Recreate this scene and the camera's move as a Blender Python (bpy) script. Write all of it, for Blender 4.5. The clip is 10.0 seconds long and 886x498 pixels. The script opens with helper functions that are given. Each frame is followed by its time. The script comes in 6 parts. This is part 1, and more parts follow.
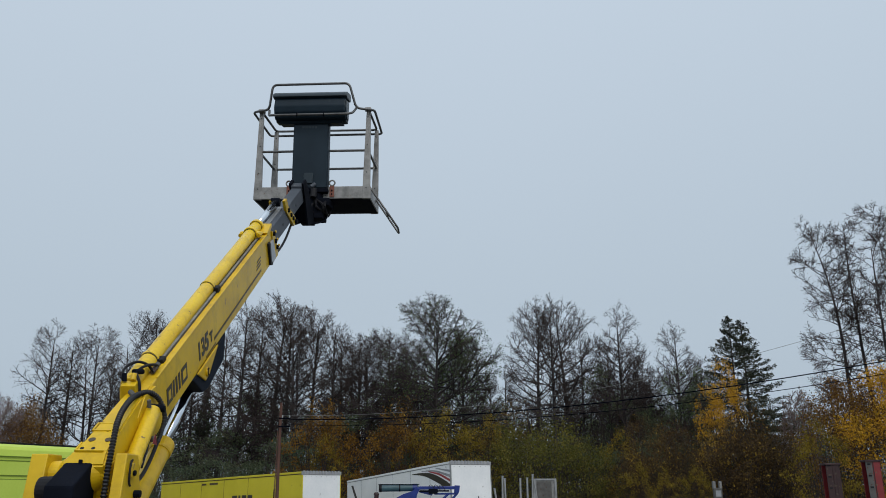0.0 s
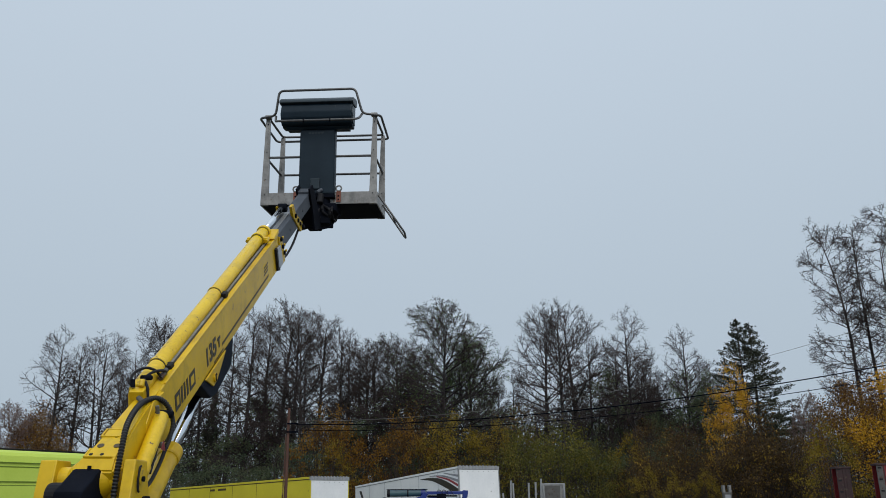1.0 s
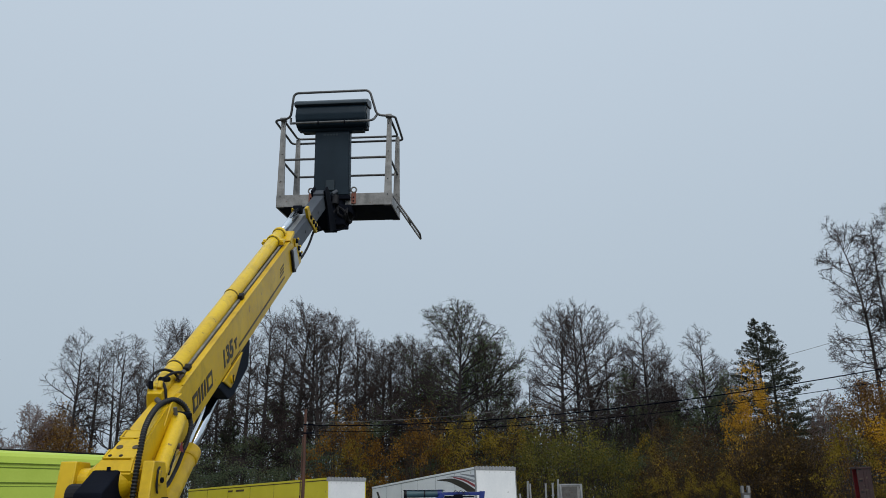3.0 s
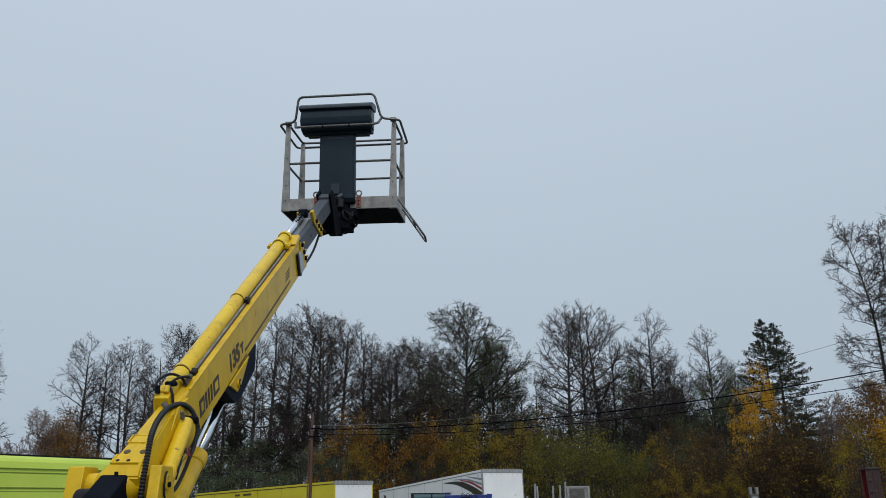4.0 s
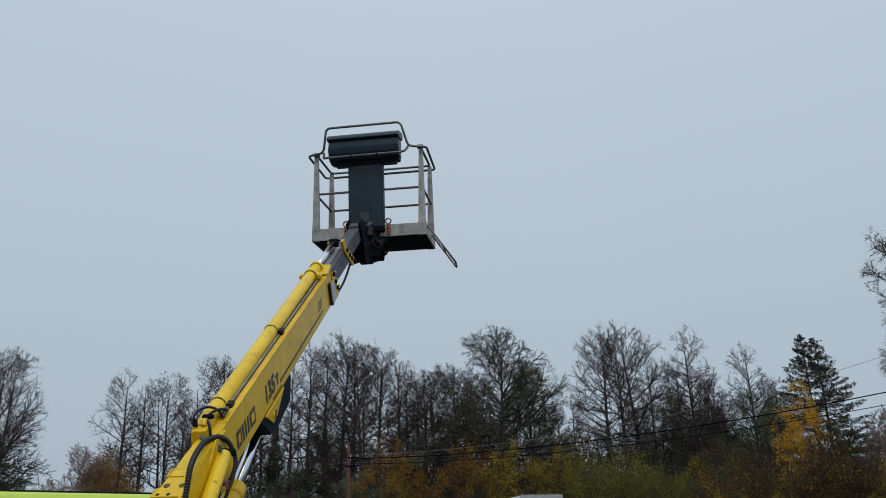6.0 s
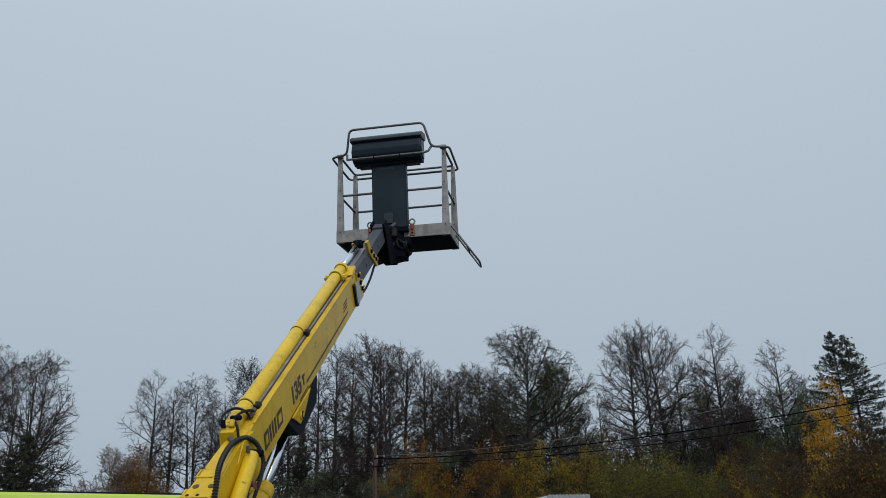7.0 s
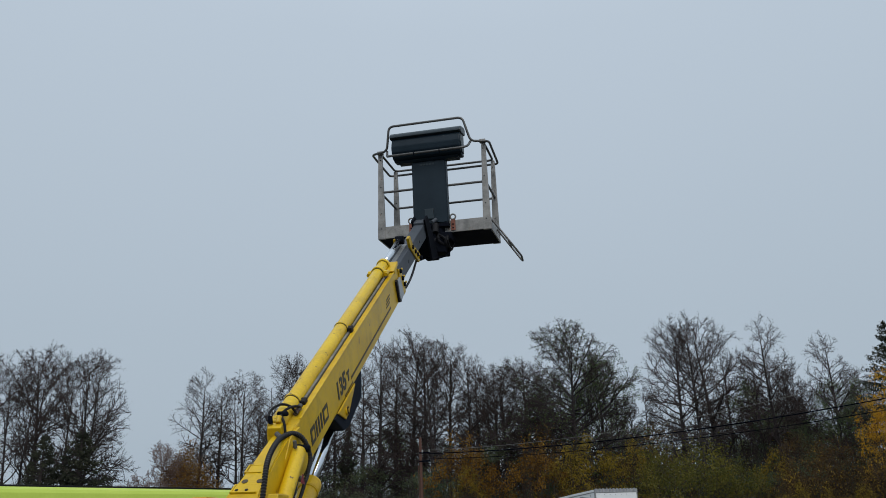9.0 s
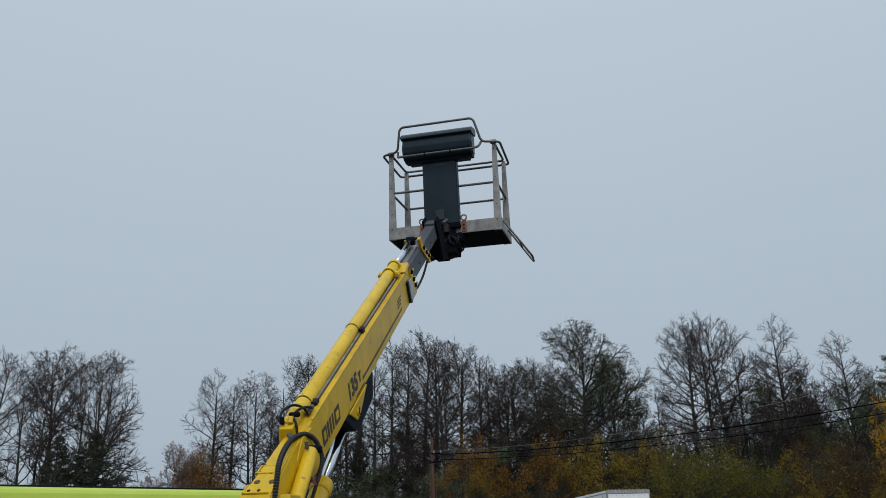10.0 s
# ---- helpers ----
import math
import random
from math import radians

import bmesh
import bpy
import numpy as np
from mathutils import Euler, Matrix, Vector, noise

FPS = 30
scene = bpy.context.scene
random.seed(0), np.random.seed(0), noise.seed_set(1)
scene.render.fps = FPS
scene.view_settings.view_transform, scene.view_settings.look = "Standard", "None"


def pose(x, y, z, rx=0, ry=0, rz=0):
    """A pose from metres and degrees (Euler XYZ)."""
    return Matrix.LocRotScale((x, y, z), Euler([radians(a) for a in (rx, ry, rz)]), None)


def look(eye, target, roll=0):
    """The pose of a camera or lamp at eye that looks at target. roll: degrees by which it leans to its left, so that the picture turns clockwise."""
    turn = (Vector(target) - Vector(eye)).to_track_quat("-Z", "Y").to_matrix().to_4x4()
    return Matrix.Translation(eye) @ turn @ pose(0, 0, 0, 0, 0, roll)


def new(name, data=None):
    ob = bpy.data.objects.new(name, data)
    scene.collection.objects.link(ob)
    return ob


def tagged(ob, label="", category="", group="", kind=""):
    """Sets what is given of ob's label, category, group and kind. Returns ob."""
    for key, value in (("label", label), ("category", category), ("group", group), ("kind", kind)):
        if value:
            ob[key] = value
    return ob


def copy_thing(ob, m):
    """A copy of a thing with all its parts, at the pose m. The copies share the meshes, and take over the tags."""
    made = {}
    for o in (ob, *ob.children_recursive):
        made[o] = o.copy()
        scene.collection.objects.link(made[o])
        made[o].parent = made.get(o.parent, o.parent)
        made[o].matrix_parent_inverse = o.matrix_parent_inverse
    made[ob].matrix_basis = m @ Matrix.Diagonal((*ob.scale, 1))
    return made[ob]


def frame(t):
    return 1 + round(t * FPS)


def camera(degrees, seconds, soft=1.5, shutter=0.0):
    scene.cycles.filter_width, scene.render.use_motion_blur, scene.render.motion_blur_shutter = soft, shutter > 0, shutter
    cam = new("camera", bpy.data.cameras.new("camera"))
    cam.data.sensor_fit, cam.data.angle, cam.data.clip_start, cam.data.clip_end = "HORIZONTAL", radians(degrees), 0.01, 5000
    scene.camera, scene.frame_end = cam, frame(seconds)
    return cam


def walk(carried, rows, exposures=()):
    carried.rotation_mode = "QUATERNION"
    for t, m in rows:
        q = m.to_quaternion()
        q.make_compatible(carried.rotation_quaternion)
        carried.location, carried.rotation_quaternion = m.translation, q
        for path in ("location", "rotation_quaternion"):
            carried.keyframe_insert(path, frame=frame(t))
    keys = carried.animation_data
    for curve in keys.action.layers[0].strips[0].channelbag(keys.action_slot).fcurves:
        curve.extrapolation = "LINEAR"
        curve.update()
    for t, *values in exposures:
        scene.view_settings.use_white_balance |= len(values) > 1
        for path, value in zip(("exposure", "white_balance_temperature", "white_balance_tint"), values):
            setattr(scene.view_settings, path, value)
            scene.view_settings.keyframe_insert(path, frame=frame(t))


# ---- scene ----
cam = camera(57.6, 10.0, soft=0.9)
# turns of the camera where it stands: seconds, tilt, lean, heading in degrees
EYE = (0.0, 0.0, 1.6)
TURNS = (
    (0.0, 106.80, 0.32, 0.10),
    (0.5, 107.01, 0.45, 0.33),
    (1.0, 107.13, 0.49, 0.66),
    (1.5, 107.19, 0.52, 1.00),
    (2.0, 107.19, 0.54, 1.32),
    (2.5, 107.18, 0.52, 1.59),
    (4.0, 107.39, 0.81, 2.29),
    (4.5, 107.91, 1.13, 2.66),
    (5.0, 108.55, 1.42, 3.25),
    (5.5, 109.11, 1.78, 4.06),
    (7.0, 109.32, 2.01, 6.78),
    (7.5, 109.25, 2.04, 7.64),
    (8.0, 109.15, 2.02, 8.44),
    (8.5, 109.11, 2.02, 9.21),
    (9.0, 109.06, 2.00, 9.89),
    (9.5, 109.07, 1.95, 10.39),
    (10.0, 109.14, 1.90, 10.68),
)
walk(cam, [(t, pose(*EYE, rx, ry, rz)) for t, rx, ry, rz in TURNS], exposures=((0, 0.03), (2.5, 0.0), (5, -0.02), (7, -0.11), (10, -0.12)))

# ---- light: bright overcast sky ----
SUN_UP, SUN_TURN = radians(42), radians(163)
world = bpy.data.worlds.new("sky")
world.use_nodes = True
scene.world = world
wn, wl = world.node_tree.nodes, world.node_tree.links
wn.clear()
sky = wn.new("ShaderNodeTexSky")
sky.sky_type, sky.sun_disc = "NISHITA", False
sky.sun_elevation, sky.sun_rotation = SUN_UP, SUN_TURN
sky.air_density, sky.dust_density, sky.ozone_density = 1.0, 6.0, 1.0
grey = wn.new("ShaderNodeHueSaturation")
grey.inputs["Saturation"].default_value = 0.25
grey.inputs["Value"].default_value = 0.12
cloud = wn.new("ShaderNodeMixRGB")
cloud.inputs["Fac"].default_value = 0.90
# cloud cover: brighter overhead than near the horizon, with soft uneven patches
wtc, wsep, wramp, wpatch = wn.new("ShaderNodeTexCoord"), wn.new("ShaderNodeSeparateXYZ"), wn.new("ShaderNodeValToRGB"), wn.new("ShaderNodeTexNoise")
wpatch.inputs["Scale"].default_value, wpatch.inputs["Detail"].default_value = 1.6, 4
wadd = wn.new("ShaderNodeMath")
wadd.operation, wadd.inputs[1].default_value = "MULTIPLY_ADD", 0.10
wl.new(wtc.outputs["Generated"], wsep.inputs[0])
wl.new(wtc.outputs["Generated"], wpatch.inputs["Vector"])
wl.new(wpatch.outputs["Fac"], wadd.inputs[0])
wl.new(wsep.outputs["Z"], wadd.inputs[2])
for i, (at, col) in enumerate(((0.0, (0.425, 0.515, 0.600)), (0.28, (0.465, 0.560, 0.655)), (0.62, (0.555, 0.655, 0.765)), (1.0, (0.80, 0.92, 1.05)))):
    e = wramp.color_ramp.elements[i] if i < 2 else wramp.color_ramp.elements.new(at)
    e.position, e.color = at, (*col, 1)
wl.new(wadd.outputs[0], wramp.inputs[0])
wl.new(wramp.outputs[0], cloud.inputs["Color2"])
wbg = wn.new("ShaderNodeBackground")
wbg.inputs["Strength"].default_value = 1.0
wout = wn.new("ShaderNodeOutputWorld")
wl.new(sky.outputs[0], grey.inputs["Color"])
wl.new(grey.outputs[0], cloud.inputs["Color1"])
wl.new(cloud.outputs[0], wbg.inputs["Color"])
wl.new(wbg.outputs[0], wout.inputs["Surface"])
sun_data = bpy.data.lights.new("sun", "SUN")
sun_data.energy, sun_data.angle, sun_data.color = 1.25, radians(40), (1.0, 0.97, 0.92)
sun = new("sun", sun_data)
sun.matrix_world = look((40 * math.sin(SUN_TURN) * math.cos(SUN_UP), 40 * math.cos(SUN_TURN) * math.cos(SUN_UP), 40 * math.sin(SUN_UP)), (0, 0, 0))


# ---- materials ----
def material(name, colors, rough=0.5, metal=0.0, scale=6.0, detail=6.0, fine=60.0, bump=0.05, wear=None, wear_at=0.62, coat=0.0, stretch=(1, 1, 1), spec=0.5, grime=None):
    """Two to three tones mixed by noise at two scales, with fine relief; wear adds a tone in small worn patches."""
    m = bpy.data.materials.new(name)
    m.use_nodes = True
    n, l = m.node_tree.nodes, m.node_tree.links
    b = n["Principled BSDF"]
    tc, mp = n.new("ShaderNodeTexCoord"), n.new("ShaderNodeMapping")
    mp.inputs["Scale"].default_value = stretch
    l.new(tc.outputs["Object"], mp.inputs["Vector"])
    big, small = n.new("ShaderNodeTexNoise"), n.new("ShaderNodeTexNoise")
    for t, s in ((big, scale), (small, fine)):
        t.inputs["Scale"].default_value, t.inputs["Detail"].default_value = s, detail
        l.new(mp.outputs[0], t.inputs["Vector"])
    mix = n.new("ShaderNodeMath")
    mix.operation = "MULTIPLY_ADD"
    mix.inputs[1].default_value = 0.3
    l.new(small.outputs["Fac"], mix.inputs[0])
    half = n.new("ShaderNodeMath")
    half.operation = "MULTIPLY"
    half.inputs[1].default_value = 0.7
    l.new(big.outputs["Fac"], half.inputs[0])
    l.new(half.outputs[0], mix.inputs[2])
    ramp = n.new("ShaderNodeValToRGB")
    e = ramp.color_ramp.elements
    while len(e) < len(colors):
        e.new(0.5)
    for i, c in enumerate(colors):
        e[i].position = 0.36 + 0.28 * i / max(1, len(colors) - 1)
        e[i].color = (*c, 1)
    l.new(mix.outputs[0], ramp.inputs[0])
    col = ramp.outputs[0]
    if wear:
        spots = n.new("ShaderNodeTexNoise")
        spots.inputs["Scale"].default_value, spots.inputs["Detail"].default_value = fine * 0.35, 8
        l.new(mp.outputs[0], spots.inputs["Vector"])
        cut = n.new("ShaderNodeValToRGB")
        cut.color_ramp.elements[0].position, cut.color_ramp.elements[1].position = wear_at, wear_at + 0.05
        l.new(spots.outputs["Fac"], cut.inputs[0])
        over = n.new("ShaderNodeMixRGB")
        over.inputs["Color2"].default_value = (*wear, 1)
        l.new(cut.outputs[0], over.inputs["Fac"])
        l.new(col, over.inputs["Color1"])
        col = over.outputs[0]
    if grime:
        film_, fr, mr = n.new("ShaderNodeTexNoise"), n.new("ShaderNodeValToRGB"), n.new("ShaderNodeMixRGB")
        film_.inputs["Scale"].default_value, film_.inputs["Detail"].default_value, film_.inputs["Roughness"].default_value = 4.5, 9, 0.68
        film_.inputs["Distortion"].default_value = 0.6
        l.new(mp.outputs[0], film_.inputs["Vector"])
        fr.color_ramp.elements[0].position, fr.color_ramp.elements[1].position = 0.50, 0.78
        fr.color_ramp.elements[1].color = (0.60, 0.60, 0.60, 1)
        l.new(film_.outputs["Fac"], fr.inputs[0])
        l.new(fr.outputs[0], mr.inputs["Fac"])
        l.new(col, mr.inputs["Color1"])
        mr.inputs["Color2"].default_value = (*grime, 1)
        col = mr.outputs[0]
    l.new(col, b.inputs["Base Color"])
    b.inputs["Metallic"].default_value = metal
    b.inputs["Specular IOR Level"].default_value = spec
    b.inputs["Coat Weight"].default_value = coat
    rr = n.new("ShaderNodeMapRange")
    rr.inputs["To Min"].default_value, rr.inputs["To Max"].default_value = max(0.03, rough - 0.12), min(1.0, rough + 0.12)
    l.new(small.outputs["Fac"], rr.inputs["Value"])
    l.new(rr.outputs[0], b.inputs["Roughness"])
    if bump:
        bp = n.new("ShaderNodeBump")
        bp.inputs["Strength"].default_value, bp.inputs["Distance"].default_value = bump, 0.02
        l.new(small.outputs["Fac"], bp.inputs["Height"])
        l.new(bp.outputs[0], b.inputs["Normal"])
    return m


def leaf_material(name, colors, rough=0.6):
    """Leaves: each one takes its own tone, with some light passing through it."""
    m = bpy.data.materials.new(name)
    m.use_nodes = True
    n, l = m.node_tree.nodes, m.node_tree.links
    b = n["Principled BSDF"]
    geo, ramp = n.new("ShaderNodeNewGeometry"), n.new("ShaderNodeValToRGB")
    e = ramp.color_ramp.elements
    while len(e) < len(colors):
        e.new(0.5)
    for i, c in enumerate(colors):
        e[i].position = i / (len(colors) - 1)
        e[i].color = (*c, 1)
    where, drift = n.new("ShaderNodeTexCoord"), n.new("ShaderNodeTexNoise")
    drift.inputs["Scale"].default_value, drift.inputs["Detail"].default_value = 0.8, 3
    l.new(where.outputs["Object"], drift.inputs["Vector"])
    spread, both = n.new("ShaderNodeMath"), n.new("ShaderNodeMath")
    spread.operation, both.operation = "MULTIPLY_ADD", "MULTIPLY_ADD"
    spread.inputs[1].default_value, spread.inputs[2].default_value = 2.2, -0.85
    l.new(drift.outputs["Fac"], spread.inputs[0])
    both.inputs[1].default_value, both.use_clamp = 0.5, True
    l.new(geo.outputs["Random Per Island"], both.inputs[0])
    l.new(spread.outputs[0], both.inputs[2])
    l.new(both.outputs[0], ramp.inputs[0])
    l.new(ramp.outputs[0], b.inputs["Base Color"])
    b.inputs["Roughness"].default_value = rough
    b.inputs["Specular IOR Level"].default_value = 0.2
    tr = n.new("ShaderNodeBsdfTranslucent")
    l.new(ramp.outputs[0], tr.inputs["Color"])
    ms = n.new("ShaderNodeMixShader")
    ms.inputs[0].default_value = 0.35
    l.new(b.outputs[0], ms.inputs[1])
    l.new(tr.outputs[0], ms.inputs[2])
    l.new(ms.outputs[0], n["Material Output"].inputs["Surface"])
    return m


YELLOW = material("yellow_paint", [(0.5122, 0.3152, 0.0047), (0.6124, 0.3899, 0.0064), (0.6683, 0.4380, 0.0096)], 0.42, scale=2.2, fine=30, bump=0.02, wear=(0.1934, 0.1206, 0.0624), wear_at=0.69, coat=0.05, spec=0.35, grime=(0.1934, 0.1206, 0.0312))
TUBE_YELLOW = material("tube_yellow", [(0.5694, 0.3636, 0.0058), (0.6877, 0.4573, 0.0083), (0.7415, 0.5091, 0.0132)], 0.42, scale=3, fine=70, bump=0.02, wear=(0.0967, 0.0603, 0.0416), wear_at=0.655, coat=0.10, spec=0.45, grime=(0.2321, 0.1407, 0.0312))
DARK_GREY = material("dark_grey_paint", [(0.0427, 0.0513, 0.0640), (0.0642, 0.0741, 0.0913)], 0.6, scale=3, fine=50, wear=(0.16, 0.15, 0.14), wear_at=0.68, spec=0.4)
SLATE = material("slate_plastic", [(0.0064, 0.0164, 0.0263), (0.0112, 0.0243, 0.0374)], 0.5, scale=4, fine=70, bump=0.03, wear=(0.05, 0.06, 0.06), wear_at=0.72, spec=0.22)
LID = material("slate_lid", [(0.0185, 0.0310, 0.0405), (0.0256, 0.0404, 0.0527)], 0.42, scale=4, fine=70, bump=0.03, spec=0.3)
BLACK = material("black_rubber", [(0.010, 0.010, 0.012), (0.018, 0.018, 0.021)], 0.55, scale=8, fine=90, spec=0.15)
BLACK_STEEL = material("black_steel", [(0.0024, 0.0036, 0.0073), (0.0053, 0.0072, 0.0137)], 0.88, scale=8, fine=60, spec=0.10)
NAVY = material("navy_guard", [(0.008, 0.012, 0.020), (0.013, 0.018, 0.028)], 0.88, scale=5, fine=50, spec=0.12)
GALV = material("galvanised_steel", [(0.1596, 0.1580, 0.1525), (0.2394, 0.2340, 0.2257), (0.3078, 0.3042, 0.2928)], 0.5, 0.3, scale=9, fine=60, wear=(0.16, 0.10, 0.06), wear_at=0.66)
RAIL = material("rail_steel", [(0.08, 0.08, 0.082), (0.15, 0.148, 0.145)], 0.42, 0.5, scale=12, fine=70)
ALU = material("brushed_plate", [(0.28, 0.29, 0.30), (0.36, 0.37, 0.38)], 0.4, 0.5, scale=5, fine=80)
CHROME = material("chrome", [(0.62, 0.66, 0.70), (0.72, 0.75, 0.78)], 0.14, 1.0, scale=6, fine=40, bump=0.0)
RUST = material("rusty_red_plate", [(0.16, 0.05, 0.03), (0.24, 0.09, 0.06)], 0.7, scale=12, fine=80)
HOSE = material("hose_rubber", [(0.008, 0.008, 0.009), (0.015, 0.015, 0.016)], 0.42, scale=8, fine=90, spec=0.35)
SEAM = material("dark_seam", [(0.030, 0.024, 0.012), (0.06, 0.045, 0.02)], 0.7, scale=10, fine=60, bump=0.0)
DECAL = material("dark_decal", [(0.020, 0.017, 0.012), (0.035, 0.03, 0.02)], 0.5, scale=8, fine=60, bump=0.0)
STRIPE = material("brown_stripe", [(0.045, 0.030, 0.010), (0.07, 0.045, 0.015)], 0.5, scale=8, fine=60, bump=0.0)
GREEN = material("lime_van_paint", [(0.4400, 0.5724, 0.0744), (0.5060, 0.6318, 0.0984)], 0.5, scale=1.2, fine=20, bump=0.01, spec=0.3)
GREEN_LINE = material("green_groove", [(0.1170, 0.1820, 0.0130), (0.1430, 0.2210, 0.0156)], 0.5, scale=4, fine=30)
TRAILER_YELLOW = material("trailer_yellow", [(0.50, 0.42, 0.012), (0.58, 0.49, 0.02)], 0.45, scale=0.8, fine=8, bump=0.01, wear=(0.35, 0.28, 0.03), wear_at=0.68)
WHITE = material("white_panel", [(0.70, 0.72, 0.73), (0.80, 0.81, 0.81)], 0.45, scale=0.7, fine=9, bump=0.01, wear=(0.42, 0.42, 0.40), wear_at=0.70)
DULL_STEEL = material("dull_steel", [(0.06, 0.058, 0.055), (0.10, 0.097, 0.09)], 0.75, scale=5, fine=30, wear=(0.06, 0.03, 0.02), wear_at=0.6)
GREY_TRIM = material("grey_trim", [(0.20, 0.21, 0.23), (0.32, 0.33, 0.34)], 0.5, scale=3, fine=20)
RED_TRIM = material("red_band", [(0.28, 0.035, 0.045), (0.34, 0.05, 0.06)], 0.45, scale=2, fine=20)
BLUE = material("blue_paint", [(0.0040, 0.0180, 0.1500), (0.0070, 0.0300, 0.2000)], 0.4, scale=4, fine=30)
TEAL = material("teal_tank", [(0.0357, 0.0864, 0.1056), (0.0561, 0.1152, 0.1344)], 0.45, scale=4, fine=30)
RED_STEEL = material("red_painted_steel", [(0.1440, 0.0078, 0.0109), (0.2160, 0.0140, 0.0156)], 0.55, scale=4, fine=30, wear=(0.12, 0.05, 0.03), wear_at=0.62)
MAROON = material("maroon_steel", [(0.0168, 0.0034, 0.0042), (0.0315, 0.0050, 0.0055)], 0.6, scale=4, fine=30, wear=(0.05, 0.03, 0.02), wear_at=0.6)
GREY_STEEL = material("grey_steel", [(0.13, 0.13, 0.13), (0.22, 0.22, 0.21)], 0.6, scale=5, fine=30, wear=(0.09, 0.06, 0.045), wear_at=0.62)
PALE_STEEL = material("pale_steel", [(0.2160, 0.2232, 0.2232), (0.3024, 0.3096, 0.3096)], 0.5, scale=5, fine=30)
POLE_WOOD = material("pole_wood", [(0.0638, 0.0292, 0.0198), (0.1050, 0.0488, 0.0341)], 0.85, scale=2, fine=14, bump=0.3, stretch=(4, 4, 0.5))
WIRE = material("weathered_wire", [(0.10, 0.10, 0.10), (0.18, 0.18, 0.17)], 0.5, 0.3, scale=2, fine=20, bump=0.0)
BARK = material("dark_bark", [(0.0150, 0.0115, 0.0112), (0.0258, 0.0199, 0.0194), (0.0468, 0.0366, 0.0348)], 0.9, scale=1.2, fine=9, bump=0.4, stretch=(3, 3, 0.7))
TWIG = material("twigs", [(0.0231, 0.0157, 0.0146), (0.0433, 0.0290, 0.0264)], 0.9, scale=0.6, fine=3, bump=0.0)
RED_TWIG = material("reddish_twigs", [(0.1300, 0.0910, 0.0840), (0.1950, 0.1400, 0.1260)], 0.9, scale=0.6, fine=3, bump=0.0)
GROUND = material("gravel_ground", [(0.045, 0.043, 0.040), (0.075, 0.072, 0.066), (0.11, 0.105, 0.095)], 0.95, scale=0.25, fine=14, bump=0.5)
BUD = leaf_material("catkins_and_last_leaves", [(0.0269, 0.0165, 0.0119), (0.0470, 0.0281, 0.0178), (0.0829, 0.0440, 0.0232)], 0.8)
PINK_BUD = leaf_material("pale_pinkish_buds", [(0.130, 0.090, 0.078), (0.190, 0.130, 0.108), (0.240, 0.165, 0.120)], 0.8)
OLIVE_BUD = leaf_material("thin_olive_leaves", [(0.0510, 0.0849, 0.0352), (0.0896, 0.1392, 0.0501), (0.1434, 0.1855, 0.0648)], 0.8)
NEEDLE = leaf_material("spruce_needles", [(0.0231, 0.0296, 0.0208), (0.0430, 0.0484, 0.0311), (0.0727, 0.0726, 0.0441)], 0.7)
DARK_LEAF = leaf_material("dark_thicket_leaves", [(0.0499, 0.0737, 0.0445), (0.0759, 0.1054, 0.0590), (0.1019, 0.1244, 0.0685), (0.1333, 0.1322, 0.0701)], 0.8)
BROWN_LEAF = leaf_material("brown_leaves", [(0.0352, 0.0272, 0.0166), (0.0598, 0.0399, 0.0211), (0.0879, 0.0544, 0.0242), (0.1407, 0.0907, 0.0303), (0.4571, 0.2903, 0.0378)], 0.8)
OCHRE_LEAF = leaf_material("ochre_leaves", [(0.0606, 0.0310, 0.0167), (0.0985, 0.0478, 0.0192), (0.1515, 0.0774, 0.0216), (0.3030, 0.1547, 0.0239), (0.1061, 0.0844, 0.0239)], 0.7)
ORANGE_LEAF = leaf_material("orange_brown_leaves", [(0.0480, 0.0270, 0.0100), (0.1350, 0.0680, 0.0130), (0.2629, 0.1328, 0.0167), (0.1150, 0.0680, 0.0175)], 0.7)
YELLOW_LEAF = leaf_material("yellow_leaves", [(0.1900, 0.1012, 0.0108), (0.4750, 0.2392, 0.0126), (0.6270, 0.3496, 0.0225), (0.2850, 0.1932, 0.0225)], 0.6)
GOLD_LEAF = leaf_material("yellow_green_leaves", [(0.0500, 0.0420, 0.0110), (0.1250, 0.0960, 0.0150), (0.3108, 0.2110, 0.0240), (0.0800, 0.0640, 0.0150)], 0.7)
OLIVE_LEAF = leaf_material("olive_leaves", [(0.0560, 0.0608, 0.0143), (0.1107, 0.1078, 0.0220), (0.2083, 0.1731, 0.0329)], 0.7)


# ---- mesh helpers ----
def mesh_object(name, verts, faces, mat, parent=None, label="", smooth=False):
    me = bpy.data.meshes.new(name)
    me.from_pydata([tuple(v) for v in verts], [], [tuple(f) for f in faces])
    me.materials.append(mat)
    if smooth:
        me.shade_smooth()
    ob = new(name, me)
    if parent is not None:
        ob.parent = parent
    if label:
        tagged(ob, label)
    return ob


def part(name, bm, mat, parent=None, label="", smooth=False):
    """Links a bmesh as one mesh object under a thing or a part."""
    me = bpy.data.meshes.new(name)
    bm.normal_update()
    bm.to_mesh(me)
    bm.free()
    me.materials.append(mat)
    if smooth:
        me.shade_smooth()
    ob = new(name, me)
    if parent is not None:
        ob.parent = parent
    if label:
        tagged(ob, label)
    return ob


def thing(name, at, label, category, group="", turn=0.0):
    ob = new(name)
    ob.matrix_basis = pose(*at, 0, 0, turn)
    ob.empty_display_size = 0.2
    return tagged(ob, label, category, group)


